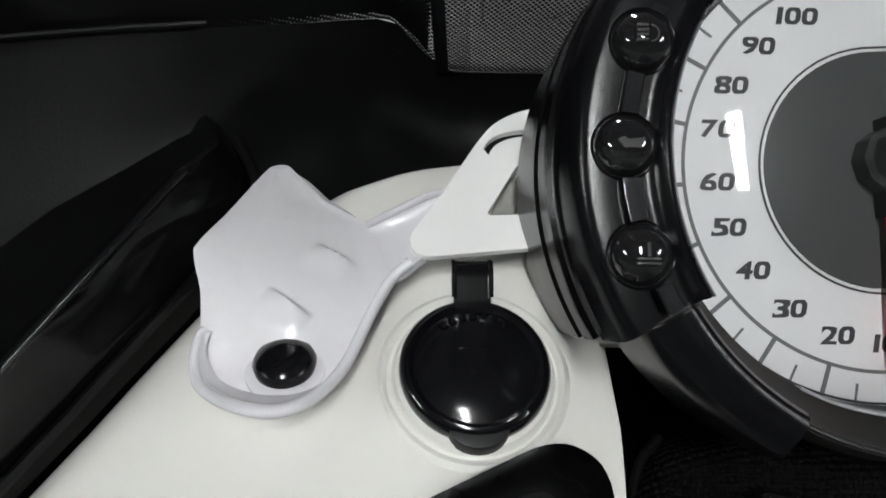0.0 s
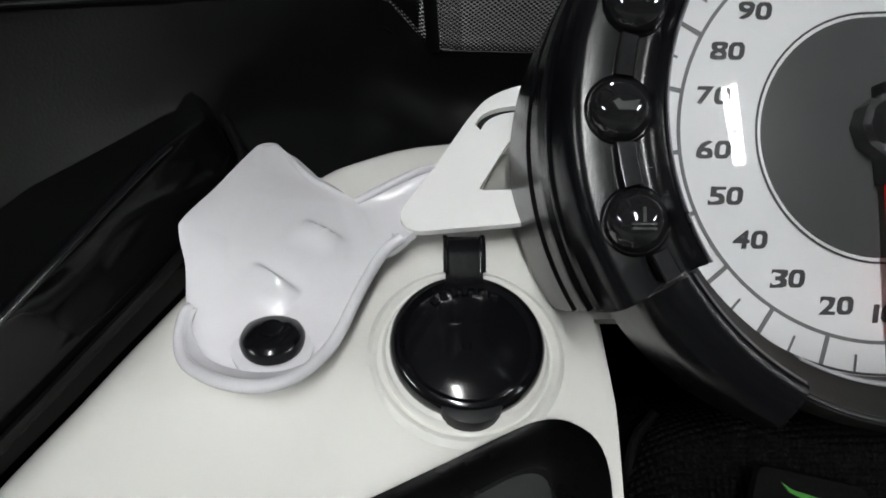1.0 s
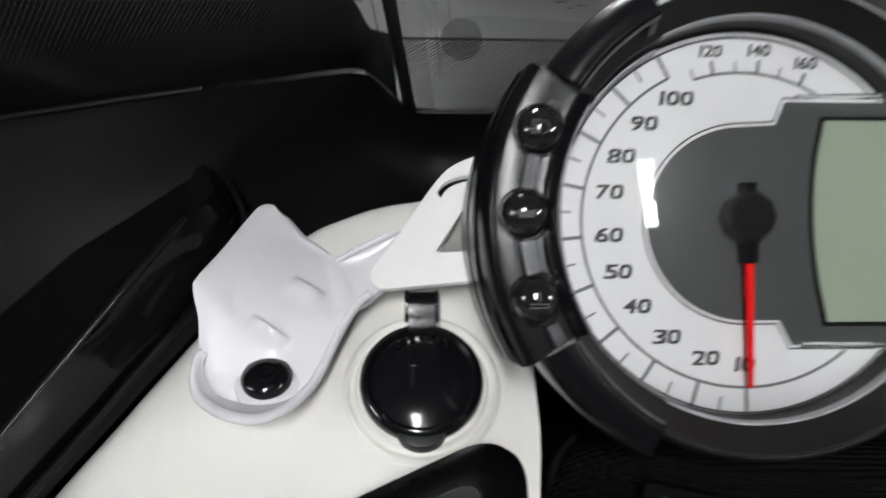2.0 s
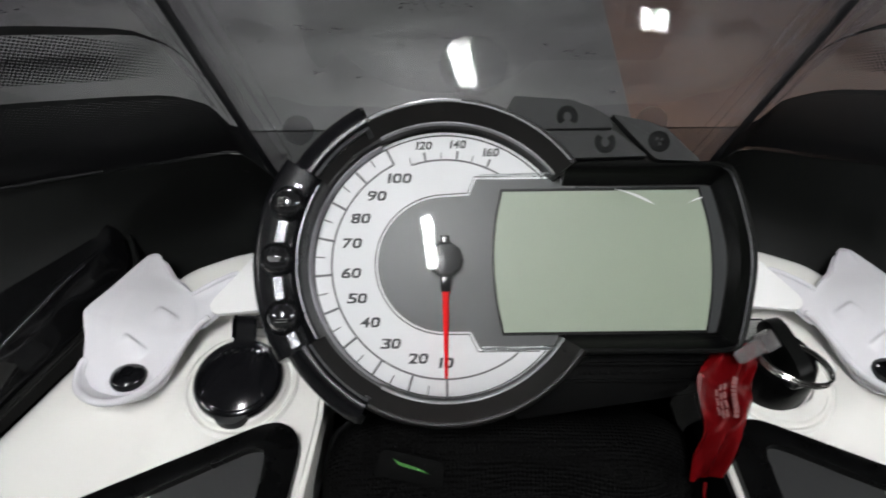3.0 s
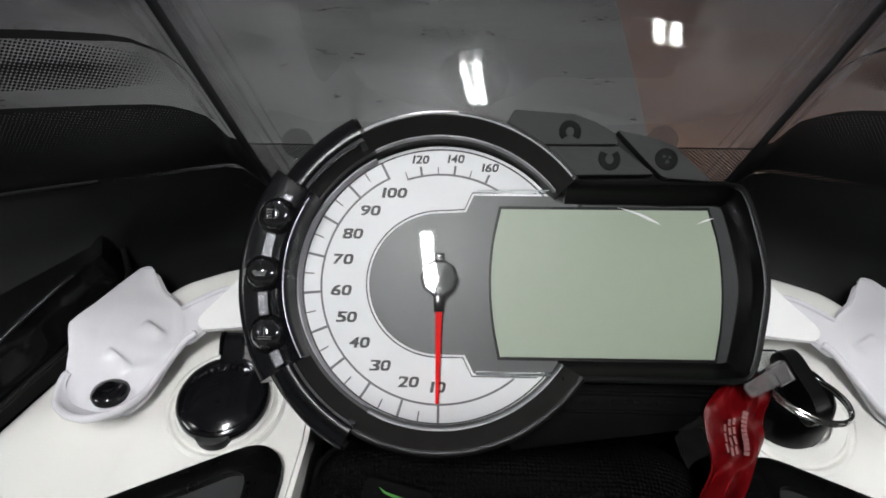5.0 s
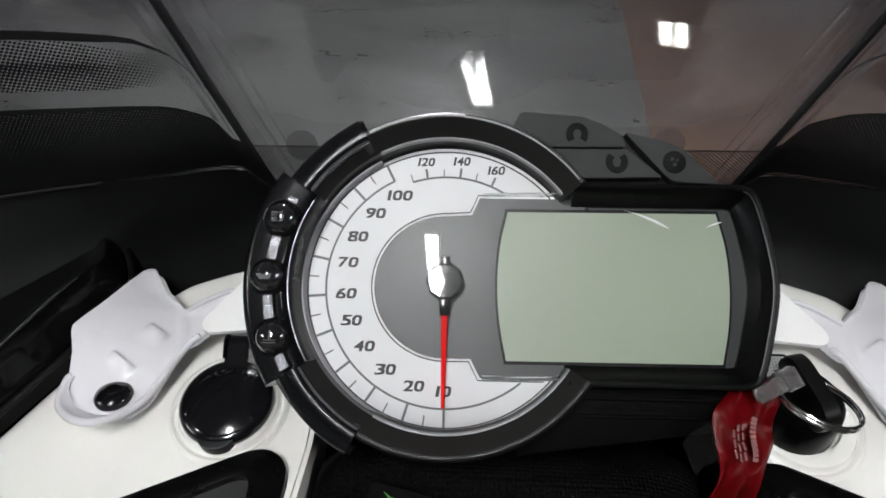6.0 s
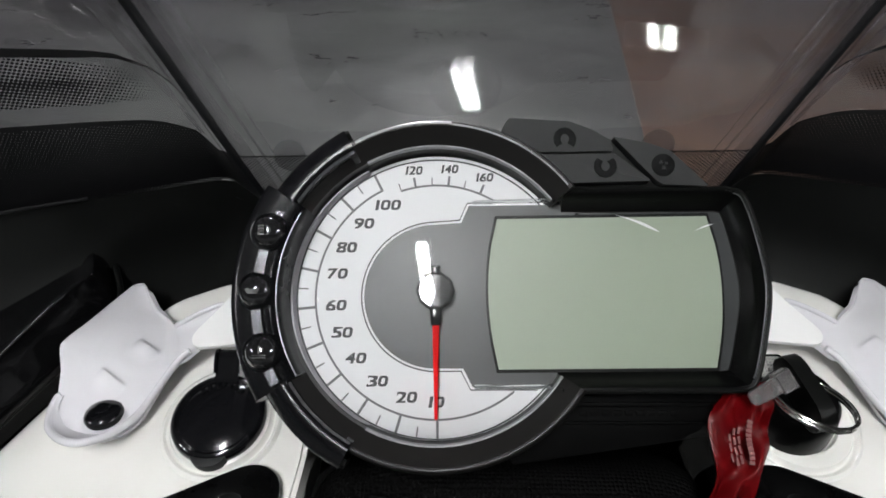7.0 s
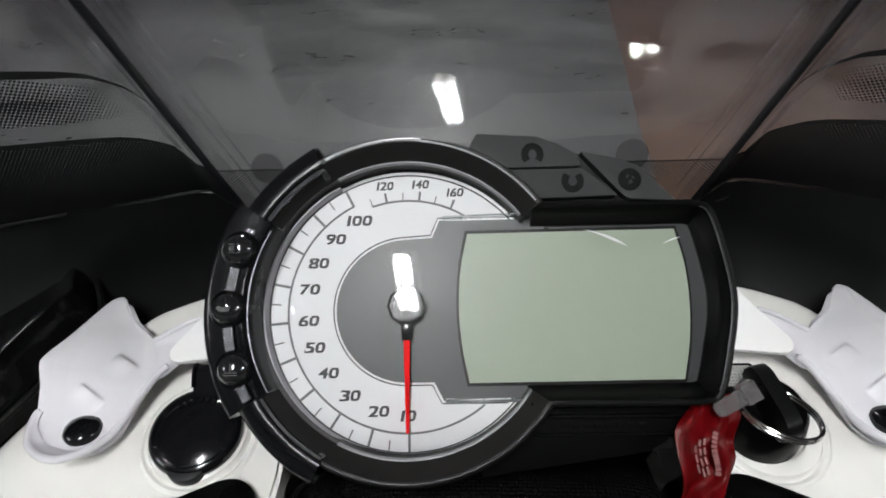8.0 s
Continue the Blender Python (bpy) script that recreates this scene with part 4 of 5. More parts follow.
def power_outlet():
    c = (-0.0915, -0.0045, 0.0)
    ob = thing("power_outlet", GK @ Vector(c), "black plastic power socket with its round hinged cap closed", "power outlet")
    body = [(0.0182, 0.000), (0.0186, 0.0020), (0.0192, 0.0026), (0.0196, 0.0040), (0.0194, 0.0060), (0.0184, 0.0074), (0.0172, 0.0078), (0.0164, 0.0072), (0.0158, 0.0068), (0.0140, 0.0076), (0.0100, 0.0086), (0.0050, 0.0092), (0.0, 0.0094)]
    cap = part("cap", turned(body, c, None, 64), GLOSS_BLACK, ob, "round glossy black cap", m=GK)
    part("pull_tab", prism([(c[0] - 0.0078 + 0.0156 * i / 10, c[1] - 0.0158) for i in range(11)] +
                           [(c[0] + 0.0078 * math.cos(t), c[1] - 0.0158 - 0.0062 * math.sin(t)) for t in [math.pi * i / 12 for i in range(1, 12)]], 0.0020, 0.0070, 0.0012), SATIN_BLACK, cap, m=GK)
    part("hinge_strap", sheet([[(c[0] - 0.0050 + 0.0100 * j / 4, s, h) for j in range(5)] for s, h in
                               ((0.0100, 0.0076), (0.0130, 0.0080), (0.0155, 0.0094), (0.0180, 0.0110), (0.0205, 0.0122), (0.0228, 0.0122), (0.0246, 0.0100), (0.0252, 0.0060), (0.0254, 0.0010))], 0.0016), GLOSS_BLACK, ob, "black hinge strap", m=GK)
    part("hinge_pin", tube([(c[0] - 0.0054, 0.0240, 0.0100), (c[0] + 0.0054, 0.0240, 0.0100)], 0.0010, 10), GLOSS_BLACK, ob, m=GK)
    for sx in (-1, 1):
        part("strap_edge", tube([(c[0] + sx * 0.0050, v, h + 0.0006) for v, h in ((0.0140, 0.0086), (0.0180, 0.0112), (0.0205, 0.0124), (0.0228, 0.0124), (0.0246, 0.0102))], 0.0007, 8), GLOSS_BLACK, ob, m=GK)
    for i in range(7):
        a = radians(128 - 12.5 * i)
        r = 0.0132
        m = GK @ Matrix.Translation((c[0] + r * math.cos(a), c[1] + r * math.sin(a), 0.0078)) @ Matrix.Rotation(a - math.pi / 2, 4, "Z")
        part("embossed_bar", box(-0.0009, 0.0009, -0.0012, 0.0012, 0.0, 0.0009, 0.0003), GLOSS_BLACK, cap, m=m)
    for x, s in ((-0.0030, 0.0040), (0.0026, 0.0044), (-0.0008, -0.0032)):
        part("embossed_bar", box(c[0] + x - 0.0012, c[0] + x + 0.0012, c[1] + s - 0.0009, c[1] + s + 0.0009, 0.0088, 0.0096, 0.0001), GLOSS_BLACK, cap, m=GK)
    return ob


def ignition():
    c = (0.1425, -0.0035, 0.0)
    ob = thing("ignition_switch", GK @ Vector(c), "black ignition switch with a black-headed key in it", "ignition switch")
    body = [(0.0166, 0.000), (0.0168, 0.0030), (0.0164, 0.0070), (0.0156, 0.0130), (0.0146, 0.0172), (0.0130, 0.0190), (0.0, 0.0196)]
    part("switch_body", turned(body, c, None, 56), DEEP, ob, m=GK)
    # key: flat bow standing across the switch
    mk = GK @ Matrix.Translation((c[0] - 0.0030, c[1] - 0.0015, 0.0185)) @ Matrix.Scale(0.86, 4) @ Matrix.Rotation(radians(-78), 4, "Z") @ Matrix.Rotation(radians(90), 4, "X")
    bow = rounded([(-0.0165, 0.0), (0.0165, 0.0), (0.0185, 0.0120), (0.0120, 0.0165), (-0.0120, 0.0165), (-0.0185, 0.0120)], 0.005, 5)
    k = part("key_bow", prism(bow, -0.0040, 0.0034, 0.0016, 3), MATT_BLACK, ob, "black moulded key head", m=mk)
    part("key_collar", box(-0.010, 0.010, -0.003, 0.002, -0.0036, 0.0036, 0.0008), MATT_BLACK, k, m=mk)
    return ob


def key_ring():
    ob = thing("key_ring", GK @ Vector((0.1395, -0.012, 0.028)), "bright steel split ring through the ignition key", "key ring")
    m = G @ Matrix.Translation((0.1380, -0.0412, 0.0060)) @ Matrix.Rotation(radians(-15), 4, "Z") @ Matrix.Rotation(radians(-56), 4, "X")
    for dz in (0.0, 0.0013):
        pts = [(0.0150 * math.cos(2 * math.pi * i / 48), 0.0145 * math.sin(2 * math.pi * i / 48), dz) for i in range(48)]
        part("ring_turn", tube(pts, 0.00075, 8, closed=True), STEEL, ob, m=m)
    return ob


def tag():
    ob = thing("key_tag", g(0.108, -0.055, 0.012), "crumpled red plastic tag with pale print hanging from the key ring", "key tag")
    left = spline([(0.1040, -0.0380, 0.0080), (0.0955, -0.0470, 0.0150), (0.0950, -0.0580, 0.0175), (0.0965, -0.0720, 0.0150), (0.0945, -0.0860, 0.0100), (0.0950, -0.1000, 0.0000)], 30)
    right = spline([(0.1215, -0.0320, 0.0100), (0.1190, -0.0430, 0.0140), (0.1135, -0.0520, 0.0190), (0.1160, -0.0620, 0.0150), (0.1105, -0.0740, 0.0180), (0.1085, -0.0980, 0.0000)], 30)
    for q in left + right:
        q.y = -0.036 + (q.y + 0.036) * 0.83
        q.z -= 0.006
        q.x += 0.0045
    rows = []
    for i, (a, b) in enumerate(zip(left, right)):
        rows.append([a.lerp(b, j / 16) + Vector((0, 0, 0.0016 * math.sin(i * 0.45 + j * 0.5) * (0.35 + i / 30) + 0.0012 * math.sin(j * 0.9 - i * 0.2))) for j in range(17)])
    body = part("tag_sheet", sheet(rows, 0.0006), RED_TAG, ob)
    string = spline([(0.1035, -0.0880, 0.0015), (0.1030, -0.0930, 0.0010), (0.1045, -0.0990, -0.0020), (0.1050, -0.1050, -0.0060)], 14)
    part("string", tube(string, 0.0007, 8), RED_TAG, ob, "thin red string")
    # unreadable pale print as plain bars
    def on(i, f):
        a, b = left[i], right[i]
        return a.lerp(b, f)
    for f, w, n0, n1 in ((0.60, 0.0019, 8, 18), (0.42, 0.0008, 9, 17), (0.34, 0.0008, 9, 16), (0.26, 0.0007, 10, 16)):
        i = n0
        k = 0
        while i < n1:
            step = 1 if f > 0.5 else 2
            p, q = on(i, f), on(min(i + step, 29), f)
            d = (q - p)
            mid = p.lerp(q, 0.45)
            m = G @ Matrix.Translation(mid + Vector((0, 0, 0.0026))) @ Matrix.Rotation(math.atan2(d.y, d.x), 4, "Z")
            part("print_bar", box(-d.length * 0.36, d.length * 0.36, -w / 2, w / 2, -0.0002, 0.0002), TAG_WHITE, body, "pale unreadable print", m=m, smooth=False)
            i += step
            k += 1
    # clear clip on the ring
    mc = G @ Matrix.Translation((0.1195, -0.0352, 0.0150)) @ Matrix.Rotation(radians(28), 4, "Z") @ Matrix.Scale(0.82, 4)
    part("clip", prism(rounded([(-0.0105, -0.0030), (0.0035, -0.0036), (0.0035, 0.0036), (-0.0105, 0.0032)], 0.002, 4), 0.0, 0.0022, 0.0005), FROSTED, ob, "frosted clear plastic clip", m=mc)
    part("clip_head", box(0.0030, 0.0098, -0.0042, 0.0046, -0.0030, 0.0040, 0.0007), FROSTED, ob, "frosted clear plastic clip", m=mc)
    part("clip_eye", turned([(0.0009, 0.0), (0.0014, 0.0005), (0.0019, 0.0)], (-0.0083, 0.0, 0.0022), None, 16), FROSTED, ob, m=mc)
    rows = [[(0.0975 - 0.0100 * i / 8 + 0.001 * j, -0.0480 - 0.0022 * j - 0.001 * i, 0.0100 + 0.0015 * math.sin(i + j)) for j in range(6)] for i in range(9)]
    part("clear_sleeve", sheet(rows, 0.0004), SLEEVE, ob, "crumpled clear plastic sleeve")
    return ob


def webbing():
    ob = thing("webbing_label", GK @ Vector((0.136, 0.015, 0.016)), "small grey woven label in a black frame beside ignition switch", "label")
    m = GK @ Matrix.Translation((0.1355, 0.0130, 0.0130))
    part("frame", prism(rounded([(-0.0075, -0.0065), (0.0075, -0.0060), (0.0075, 0.0060), (-0.0075, 0.0060)], 0.0015, 3), -0.016, 0.0014, 0.0004), GLOSS_BLACK, ob, m=m)
    base = part("weave", box(-0.0064, 0.0060, -0.0052, 0.0046, 0.0, 0.0018), TICK_GREY, ob, m=m)
    for i in range(9):
        part("thread", tube([(-0.0062 + 0.0014 * i, -0.0050, 0.0020), (-0.0062 + 0.0014 * i, 0.0044, 0.0020)], 0.00042, 6), GREY_SHEET, base, m=m)
    for i in range(7):
        part("thread", tube([(-0.0062, -0.0048 + 0.0014 * i, 0.0022), (0.0058, -0.0048 + 0.0014 * i, 0.0022)], 0.00036, 6), GREY_SHEET, base, m=m)
    return ob


FAIRING_END = ((0.018, -0.170), (0.034, -0.161), (0.050, -0.1545), (0.060, -0.1560), (0.0707, -0.1610), (0.081, -0.1665), (0.094, -0.1720), (0.1035, -0.1780), (0.109, -0.1880), (0.114, -0.2040))


def side_panel(side):
    ob = thing("side_fairing", GK @ Vector((-0.22 if side > 0 else 0.275, -0.05, -0.03)), "gloss black plastic side fairing with raised ridge beside white console", "fairing",
               group="side fairings")
    rows, crest = [], []
    for i in range(66):
        s, drop = -0.16 + 0.250 * min(i, 60) / 60, (0.0, 0.0015, 0.005, 0.011, 0.020, 0.034)[max(0, i - 60)]
        s += (0.0, 0.0012, 0.0022, 0.0030, 0.0035, 0.0038)[max(0, i - 60)]
        x = edge_x(s) if s < 0.018 else lerp_table(s, FAIRING_END)
        k = min(1.0, max(0.0, (s - 0.040) / 0.060))
        hc = 0.0205 - 0.0120 * k * k * (3 - 2 * k)
        xc = min(-0.1832 + 0.45 * (s - 0.0225), x - 0.0075)
        w = x - xc
        line = [(x + 0.004, -0.040), (x, -0.018), (x - 0.0020, -0.007), (x - 0.30 * w, 0.0005), (x - 0.55 * w, 0.0045 + 0.003 * k), (x - 0.80 * w, 0.45 * hc + 0.003 + 0.002 * k), (x - 0.93 * w, 0.90 * hc),
                (xc, hc), (xc - 0.0030, 0.94 * hc), (xc - 0.0080, 0.68 * hc), (xc - 0.016, 0.0115 - 0.004 * k), (xc - 0.034, 0.0120 - 0.006 * k), (xc - 0.060, 0.0105 - 0.008 * k), (xc - 0.085, -0.008 * k), (xc - 0.12, -0.05), (xc - 0.16, -0.14)]
        if side < 0:            # this one dips away under the cowl earlier
            drop += 0.030 * min(1.0, max(0.0, (s - 0.005) / 0.040)) ** 2
        rows.append([(u, s, h - drop) for u, h in line])
        if s < 0.052:
            crest.append((xc, s, hc + 0.0002 - drop))
    part("fairing_skin", mirrored(sheet(rows, 0.003), side), FAIRING, ob, m=GK)
    seal = [(r[3][0] + 0.002, r[3][1], r[3][2] + 0.0006) for r in rows]
    part("edge_seal", mirrored(tube(seal, 0.0016, 8), side), MATT_BLACK, ob, "dull black edge seal", m=GK)
    part("ridge_bead", mirrored(tube(crest, 0.0011, 10), side), GLOSS_BLACK, ob, "glossy bead along the ridge", m=GK)
    return ob


def shield_base(x):
    """How high the windshield stands at its foot line, across the machine."""
    d = abs(x - MID)
    if d < 0.121:
        return 0.0622
    if d < 0.141:
        t = (d - 0.121) / 0.020
        return 0.0622 + 0.0073 * t * t * (3 - 2 * t)
    return 0.0695 - 0.5 * (d - 0.141)


def lerp_table(d, table):
    for (a, u), (b, v) in zip(table, table[1:]):
        if d <= b:
            return u + (v - u) * max(0.0, (d - a)) / (b - a)
    return table[-1][1]


FOOT = ((0.0, -0.019), (0.119, -0.019), (0.126, -0.014), (0.1375, -0.004), (0.1445, 0.003), (0.1605, 0.013), (0.170, 0.018), (0.1925, 0.032), (0.216, 0.046), (0.36, 0.125))
EDGE2 = ((0.0, 0.0354), (0.124, 0.0354), (0.1365, 0.0300), (0.1415, 0.046), (0.150, 0.062), (0.1695, 0.077), (0.19, 0.091), (0.2045, 0.101), (0.2235, 0.112), (0.36, 0.185))
EDGE1 = ((0.0, 0.060), (0.136, 0.072), (0.1425, 0.090), (0.1465, 0.102), (0.154, 0.110), (0.1695, 0.122), (0.1845, 0.133), (0.36, 0.235))


def shield_point(x, v):
    z = -0.09 + v / 1.0407
    return (x, shield_base(x) + 0.288 * (z + 0.09), z)


# place, normal, the two bends, half sizes below, above and sideways, and slope of each added glint facet, fitted to the
# camera's view
GLINT_FACETS = (((0.0140, 0.0795, 0.0100), (-0.06, -0.10, 1.0), -3.6, 1.1, (0.0125, 0.0120, 0.0140), 0.0),
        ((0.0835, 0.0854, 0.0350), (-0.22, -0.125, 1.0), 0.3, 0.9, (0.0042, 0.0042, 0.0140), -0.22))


def windshield():
    ob = thing("windshield", g(MID, 0.055, -0.11), "clear raked-back plastic windshield with black halftone print on its wings", "windshield")
    xs = sorted({round(MID + sgn * d, 5) for sgn in (1, -1) for d in [0.121 * i / 12 for i in range(13)] + [0.121 + 0.0225 * i / 12 for i in range(1, 13)] + [0.1435 + 0.20 * (i / 24) ** 1.3 for i in range(1, 25)]})
    cols = []
    for x in xs:
        d = abs(x - MID)
        foot = lerp_table(d, FOOT)
        e2, e1 = [sum(lerp_table(d + 0.004 * k, tb) for k in (-1.5, -0.75, 0, 0.75, 1.5)) / 5 if d > 0.146 else lerp_table(d, tb) for tb in (EDGE2, EDGE1)]
        wing = d > 0.128
        top = 0.27
        span = e2 - foot
        stripe = 0.50 + 0.24 * min(1.0, max(0.0, (d - 0.150) / 0.075))      # a row of light gaps along the foot, closing outwards
        if wing:
            thin = min(1.0, max(0.25, (d - 0.130) / 0.035))
            lv = [(foot, 0.90), (foot + 0.0004, stripe), (foot + 0.0030, stripe), (foot + 0.0034, 0.80), (foot + 0.16 * span, 0.74), (foot + 0.30 * span, 0.665), (e2 - 0.0030 * thin - 0.0004, 0.585),
                  (e2 - 0.0026 * thin, 0.9), (e2, 0.9), (e2 + 0.0001, 0.0)]
            gap = e1 - e2
            fade = min(1.0, max(0.0, (d - 0.140) / 0.03))
            lo, hi = e2 + (0.39 - 0.15 * fade) * gap, e2 + (0.76 + 0.13 * fade) * gap
            lv += [(lo, 0.0), (lo + 0.0002, 0.36 * fade), (lo * 0.48 + hi * 0.52, 0.54 * fade), (lo * 0.40 + hi * 0.60, 0.43 * fade), (hi - 0.0002, 0.33 * fade), (hi, 0.0),
                   (e1 - 0.0047 * thin - 0.0001, 0.0), (e1 - 0.0047 * thin, 0.9), (e1, 0.9), (e1 + 0.0001, 0.0), (top, 0.0)]
        else:
            lv = [(foot, 0.60), (foot + 0.0004, stripe), (foot + 0.0026, stripe), (foot + 0.0030, 0.47), (foot + 0.0060, 0.40), (foot + 0.40 * span, 0.37), (e2 - 0.0024, 0.36), (e2 - 0.0012, 0.36), (e2 - 0.0010, 0.9), (e2, 0.9)]
            lv += [(e2 + 0.0001, 0.0)] + [(e2 + 0.01 + (top - e2 - 0.01) * k / 9, 0.0) for k in range(10)]
        cols.append([(x, v, c) for v, c in lv])
    bm = bmesh.new()
    uvl = bm.loops.layers.uv.new("UVMap")
    cov = bm.verts.layers.float.new("cover")
    vs = []
    for col in cols:
        r = []
        for x, v, c in col:
            w = bm.verts.new(shield_point(x, v))
            w[cov] = c
            r.append((w, (x, v)))
        vs.append(r)
    for i in range(len(vs) - 1):
        for j in range(len(vs[0]) - 1):
            quad = (vs[i][j], vs[i + 1][j], vs[i + 1][j + 1], vs[i][j + 1])
            f = bm.faces.new([q[0] for q in quad])
            for lp, q in zip(f.loops, quad):
                lp[uvl].uv = q[1]
    part("shield_pane", bm, SHIELD, ob, "clear plastic with black halftone print", rider_side=True)
    for side in (1, -1):
        rows = []
        for i in range(30):
            v = -0.018 + 0.288 * i / 29
            xc = -0.0935 - 0.10 * (v + 0.018) * 0.96
            a = Vector(shield_point(xc, v))
            rows.append([a + Vector((-0.0024, -0.0002, 0)), a + Vector((-0.0010, -0.0010, 0)), a + Vector((0.0008, -0.0010, 0)), a + Vector((0.0018, -0.0004, 0))])
        part("crease_rib", mirrored(sheet(rows, 0.0008), side), CREASE, ob, "dark moulded crease")
        rows = []
        for i in range(30):
            v = -0.018 + 0.288 * i / 29
            xc = -0.0935 - 0.10 * (v + 0.018) * 0.96
            rows.append([Vector(shield_point(xc + 0.0020 + 0.0022 * j, v)) + Vector((0, -0.0010 - 0.0006 * math.sin(math.pi * j / 4), 0)) for j in range(5)])
        bm = bmesh.new()
        strip_faces(bm, rows)
        part("crease_band", mirrored(bm, side), HAZE_AND_SHEEN, ob, "hazy moulded band with reflections painted in beside the crease", rider_side=True)
        for off, wide, v0, v1 in ((-0.0120, 0.0030, 0.045, 0.270), (-0.0072, 0.0012, 0.020, 0.270), (0.0150, 0.0016, 0.010, 0.270), (0.0205, 0.0009, 0.030, 0.240)):
            rows = []
            for i in range(20):
                v = v0 + (v1 - v0) * i / 19
                xc = -0.0935 - 0.10 * (v + 0.018) * 0.96 + off
                rows.append([Vector(shield_point(xc + wide * (0.4 + 0.6 * i / 19) * (j - 1), v)) + Vector((0, -0.0008, 0)) for j in range(3)])
            bm = bmesh.new()
            strip_faces(bm, rows)
            part("crease_streak", mirrored(bm, side), HAZE_AND_SHEEN, ob, "faint streak painted in for a reflection along the crease", rider_side=True)
    # clear facets added on the pane, tilted to mirror the lamp into the camera
    for at, nrm, bend_v, bend_u, (down, up, half), slope in GLINT_FACETS:
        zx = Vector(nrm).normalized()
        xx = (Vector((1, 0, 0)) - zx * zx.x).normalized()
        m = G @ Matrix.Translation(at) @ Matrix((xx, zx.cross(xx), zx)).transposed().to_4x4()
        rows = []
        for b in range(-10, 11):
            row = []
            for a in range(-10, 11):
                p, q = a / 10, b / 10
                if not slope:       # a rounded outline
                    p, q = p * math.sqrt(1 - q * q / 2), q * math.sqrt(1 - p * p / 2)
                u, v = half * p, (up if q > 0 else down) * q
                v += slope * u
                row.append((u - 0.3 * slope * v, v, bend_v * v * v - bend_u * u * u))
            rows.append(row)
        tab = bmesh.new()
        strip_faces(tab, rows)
        part("glint_facet", tab, GLINT_PANE, ob, "clear curved facet added to mirror a lamp glint", m=m)
    # smoky discs added on the pane for two round ghost reflections
    for at in ((0.1090, 0.0765, -0.0610), (-0.0740, 0.0745, -0.0640)):
        m = G @ Matrix.Translation(at) @ Matrix.Rotation(radians(36), 4, "X")
        part("ghost_disc", turned([(0.0080, -0.0008), (0.0080, 0.0004), (0.0070, 0.0010), (0.0030, 0.0014), (0.0, 0.0014)], (0, 0, 0), None, 32), SMOKE, ob, "round smoky disc added for a ghost reflection on the pane", m=m)
    return ob


def cowl():
    ob = thing("dash_cowl", g(MID, 0.03, -0.14), "matt black moulded cowl between the console and the windshield", "cowl")
    rows = []
    for side_x in [MID + 0.33 * (i / 45) for i in range(-45, 46)]:
        d = abs(side_x - MID)
        foot = Vector(shield_point(side_x, lerp_table(d, FOOT)))
        s_back = 0.084 - 9.0 * max(0.0, d - 0.10) ** 2
        lo = K @ Vector((side_x, s_back, -0.012 - 0.05 * max(0.0, d - 0.12)))
        midp = lo.lerp(foot, 0.5) + Vector((0, -0.010, -0.034 * (1 - 0.5 * min(1.0, d / 0.25))))
        q1 = lo.lerp(midp, 0.5) + Vector((0, -0.004, -0.008))
        q2 = midp.lerp(foot, 0.5) + Vector((0, 0.001, -0.008))
        rows.append(spline([lo, q1, midp, q2, foot + Vector((0, 0.0008, -0.0016))], 14))
    part("cowl_skin", sheet(rows, 0.001), COWL, ob)
    # bead added along the windshield's foot to carry a thin glint
    for side in (1, -1):
        line = []
        for i in range(60):
            x = MID - 0.196 - 0.11 * i / 59
            line.append(Vector(shield_point(x, lerp_table(abs(x - MID), FOOT))) + Vector((0, -0.0006, 0.0050)))
        part("foot_glint_bead", mirrored(tube(line, 0.0008, 8), side), SATIN_BLACK, ob, "thin black bead added for the glint along the windshield foot")
    # hood that runs forward and down from under the windshield's foot
    rows = []
    for i in range(-20, 21):
        x = MID + 0.33 * i / 20
        d = abs(x - MID)
        f = G @ (Vector(shield_point(x, lerp_table(d, FOOT))) + Vector((0, -0.002, -0.008)))
        rows.append([f, f + Vector((0, 0.012, -0.024)), f + Vector((0, 0.05, -0.085)), f + Vector((0, 0.11, -0.16 - 0.2 * d)), f + Vector((0, 0.20, -0.27 - 0.3 * d)), f + Vector((0, 0.28, -0.50))])
    part("hood_skin", sheet(rows, 0.003), COWL, ob, "black hood falling away in front", m=Matrix())
    return ob


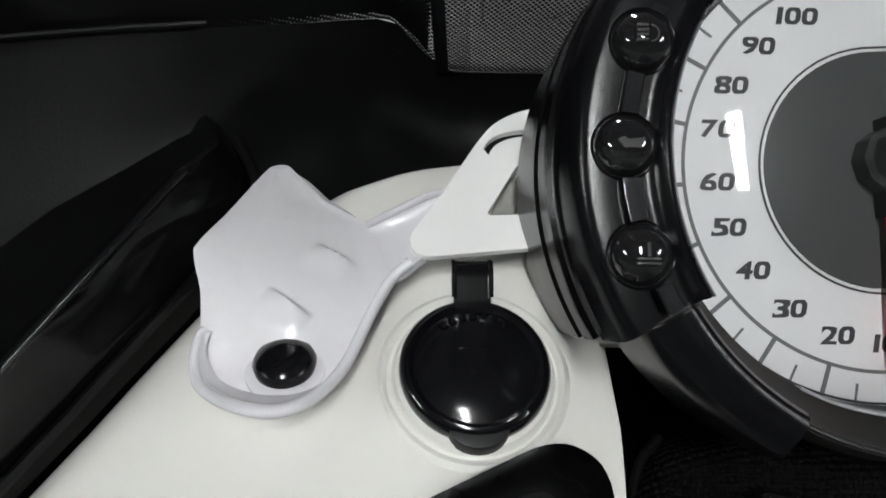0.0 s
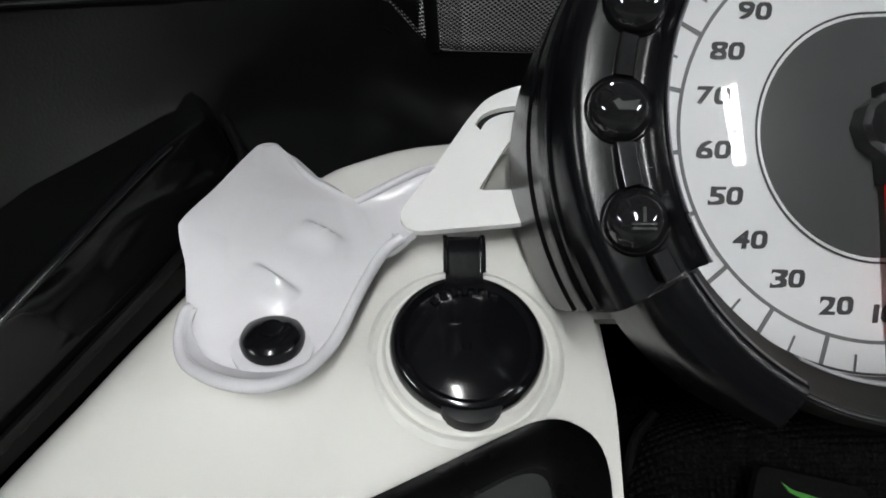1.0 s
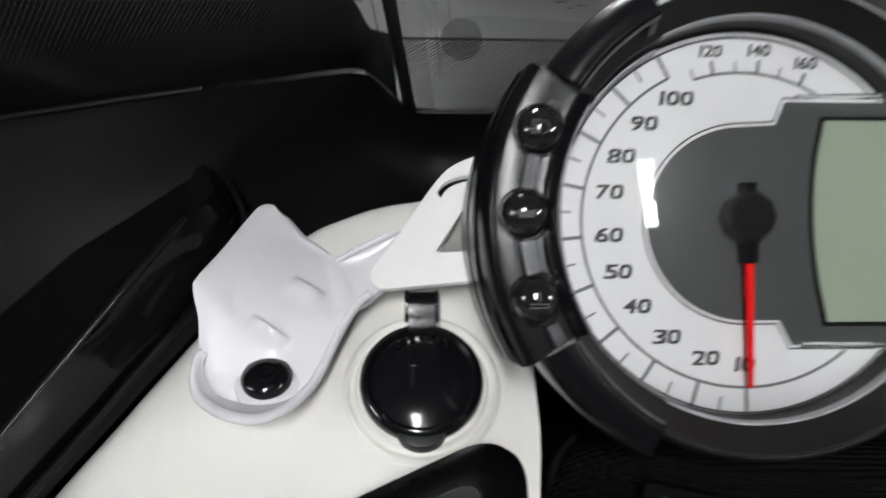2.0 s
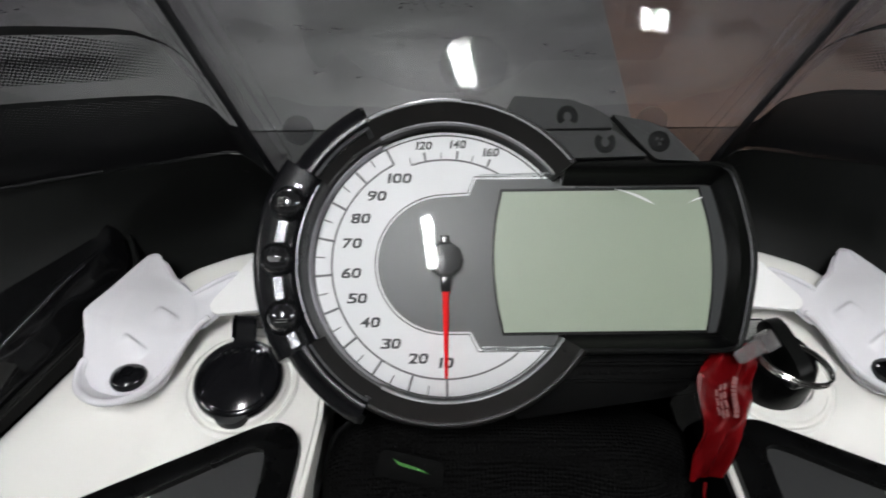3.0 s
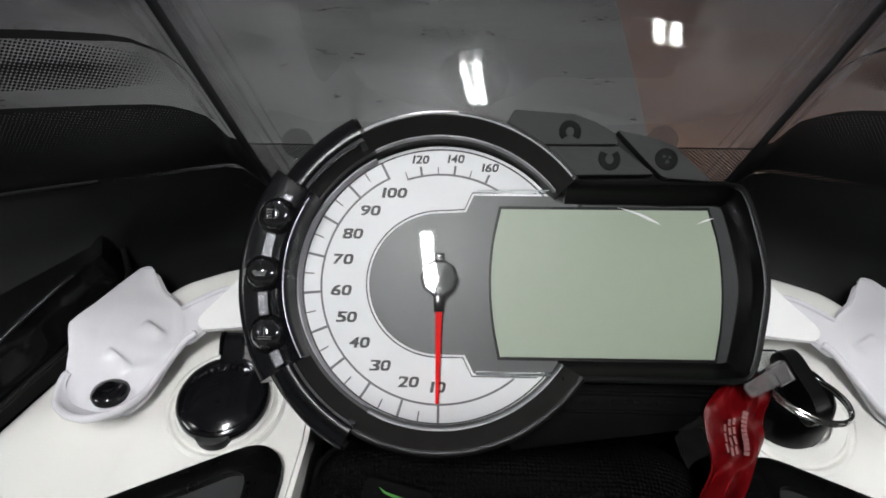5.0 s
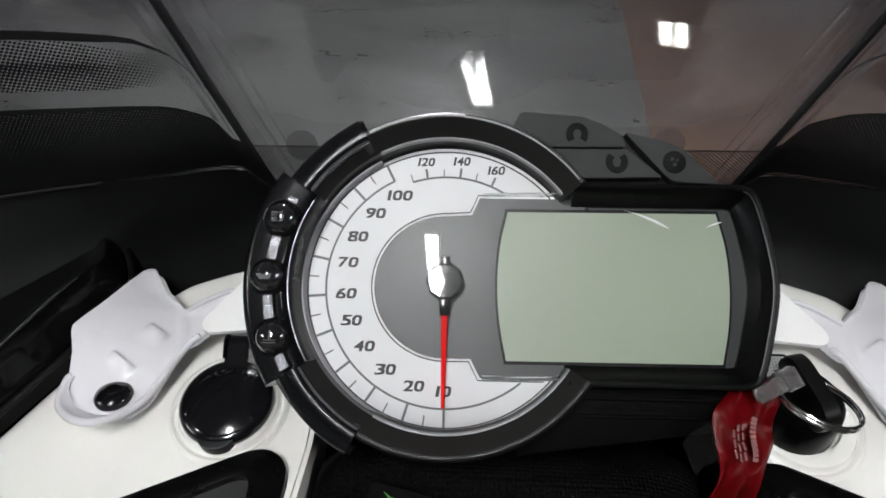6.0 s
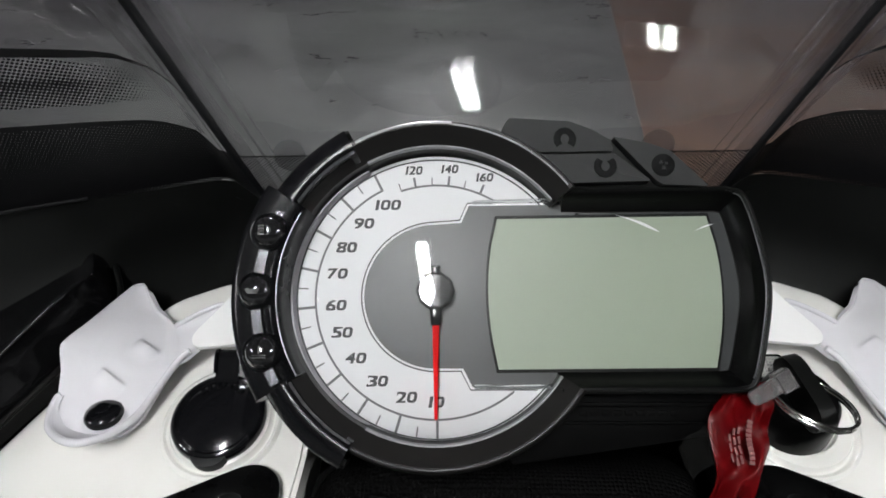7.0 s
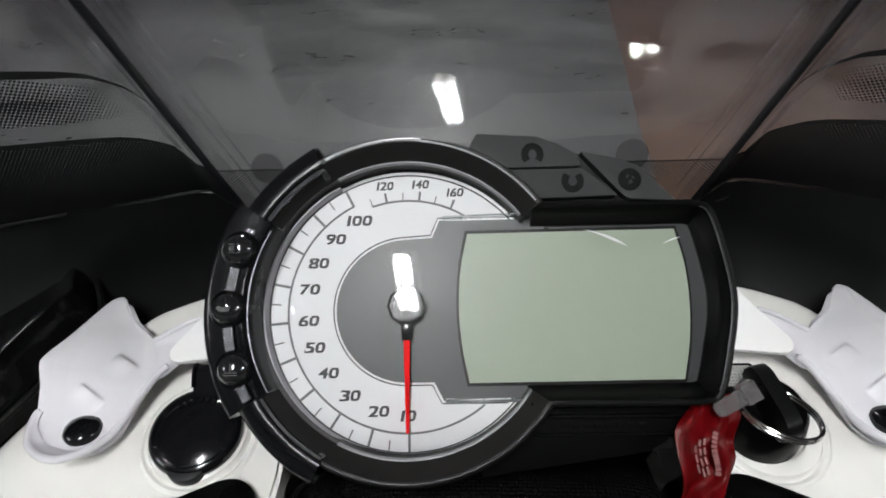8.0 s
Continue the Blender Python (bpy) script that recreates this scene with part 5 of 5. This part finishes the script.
def bag():
    ob = thing("handlebar_bag", g(0.03, -0.10, -0.04), "black mesh handlebar bag with a small lime green mark", "bag")
    bm = bmesh.new()
    rows = []
    nu, nv = 40, 36
    for i in range(nv):
        b = -math.pi / 2 + math.pi * i / (nv - 1)
        row = []
        for j in range(nu):
            a = 2 * math.pi * j / nu
            cu, su, cv, sv = math.cos(a), math.sin(a), math.cos(b), math.sin(b)
            pw = lambda q, e: math.copysign(abs(q) ** e, q)
            x = 0.030 + 0.0830 * pw(cv, 0.35) * pw(cu, 0.4)
            y = -0.1140 + 0.0500 * pw(cv, 0.45) * pw(su, 0.4)
            z = -0.0420 + 0.0340 * pw(sv, 0.5)
            z += 0.0025 * math.sin(x * 90 + 1) * math.cos(y * 70) + 0.002 * math.sin(y * 160 + x * 40)
            row.append((x, y, z))
        rows.append(row)
    strip_faces(bm, rows, close_v=True)
    bmesh.ops.remove_doubles(bm, verts=bm.verts, dist=1e-5)
    body = part("bag_body", bm, CLOTH, ob)
    part("piping", tube(spline([(-0.051, -0.150, -0.024), (-0.0505, -0.110, -0.022), (-0.0480, -0.078, -0.024), (-0.040, -0.0680, -0.028)], 40), 0.0014, 8), CLOTH_PLAIN, body)
    m = G @ Matrix.Translation((-0.0125, -0.0830, -0.0065)) @ Matrix.Rotation(radians(-12), 4, "Z")
    lab = part("bag_label", prism(rounded([(-0.014, -0.006), (0.014, -0.0055), (0.013, 0.0045), (-0.0135, 0.0050)], 0.002, 4), -0.001, 0.0012, 0.0005), CLOTH_PLAIN, ob, "black sewn label", m=m)
    part("mark", prism([(-0.0080, 0.0022), (-0.0052, 0.0010), (-0.001, 0.0006), (0.003, 0.0002), (0.0080, -0.0012), (0.003, -0.0007), (-0.003, -0.0004), (-0.0060, 0.0004)], 0.0012, 0.0015), GREEN, lab, "lime green swoosh mark", m=m)
    return ob


def lower_body():
    # reaches back unseen under the camera, so glossy parts mirror black
    ob = thing("body_pan", (0, 0.05, 0.0), "plain black body pan of the machine, drawn out unseen to darken reflections", "body pan")
    rows = []
    for z, w, y0, y1 in ((0.0, 0.20, -1.35, 0.35), (0.25, 0.24, -1.35, 0.40), (0.55, 0.22, -1.30, 0.36), (0.70, 0.19, -1.20, 0.24), (0.74, 0.15, -1.10, 0.20), (0.86, 0.13, 0.0, 0.14)):
        rows.append([(w * sx * (1 if abs(t) < 0.9 else 0.9), y0 + (y1 - y0) * u, z) for sx, u, t in
                     ((-1, 0.0, 1), (-1, 0.2, 0), (-1, 0.5, 0), (-1, 0.8, 0), (-1, 1.0, 1), (0, 1.05, 0), (1, 1.0, 1), (1, 0.8, 0), (1, 0.5, 0), (1, 0.2, 0), (1, 0.0, 1), (0, -0.05, 0))])
    bm = bmesh.new()
    strip_faces(bm, rows, close_v=True, caps=True)
    part("pan_shell", bm, MATT_BLACK, ob, m=Matrix())
    return ob


console()
for side in (1, -1):
    tray(side)
    bracket(side)
    side_panel(side)
power_outlet()
ignition()
key_ring()
tag()
webbing()
windshield()
cowl()
bag()
lower_body()
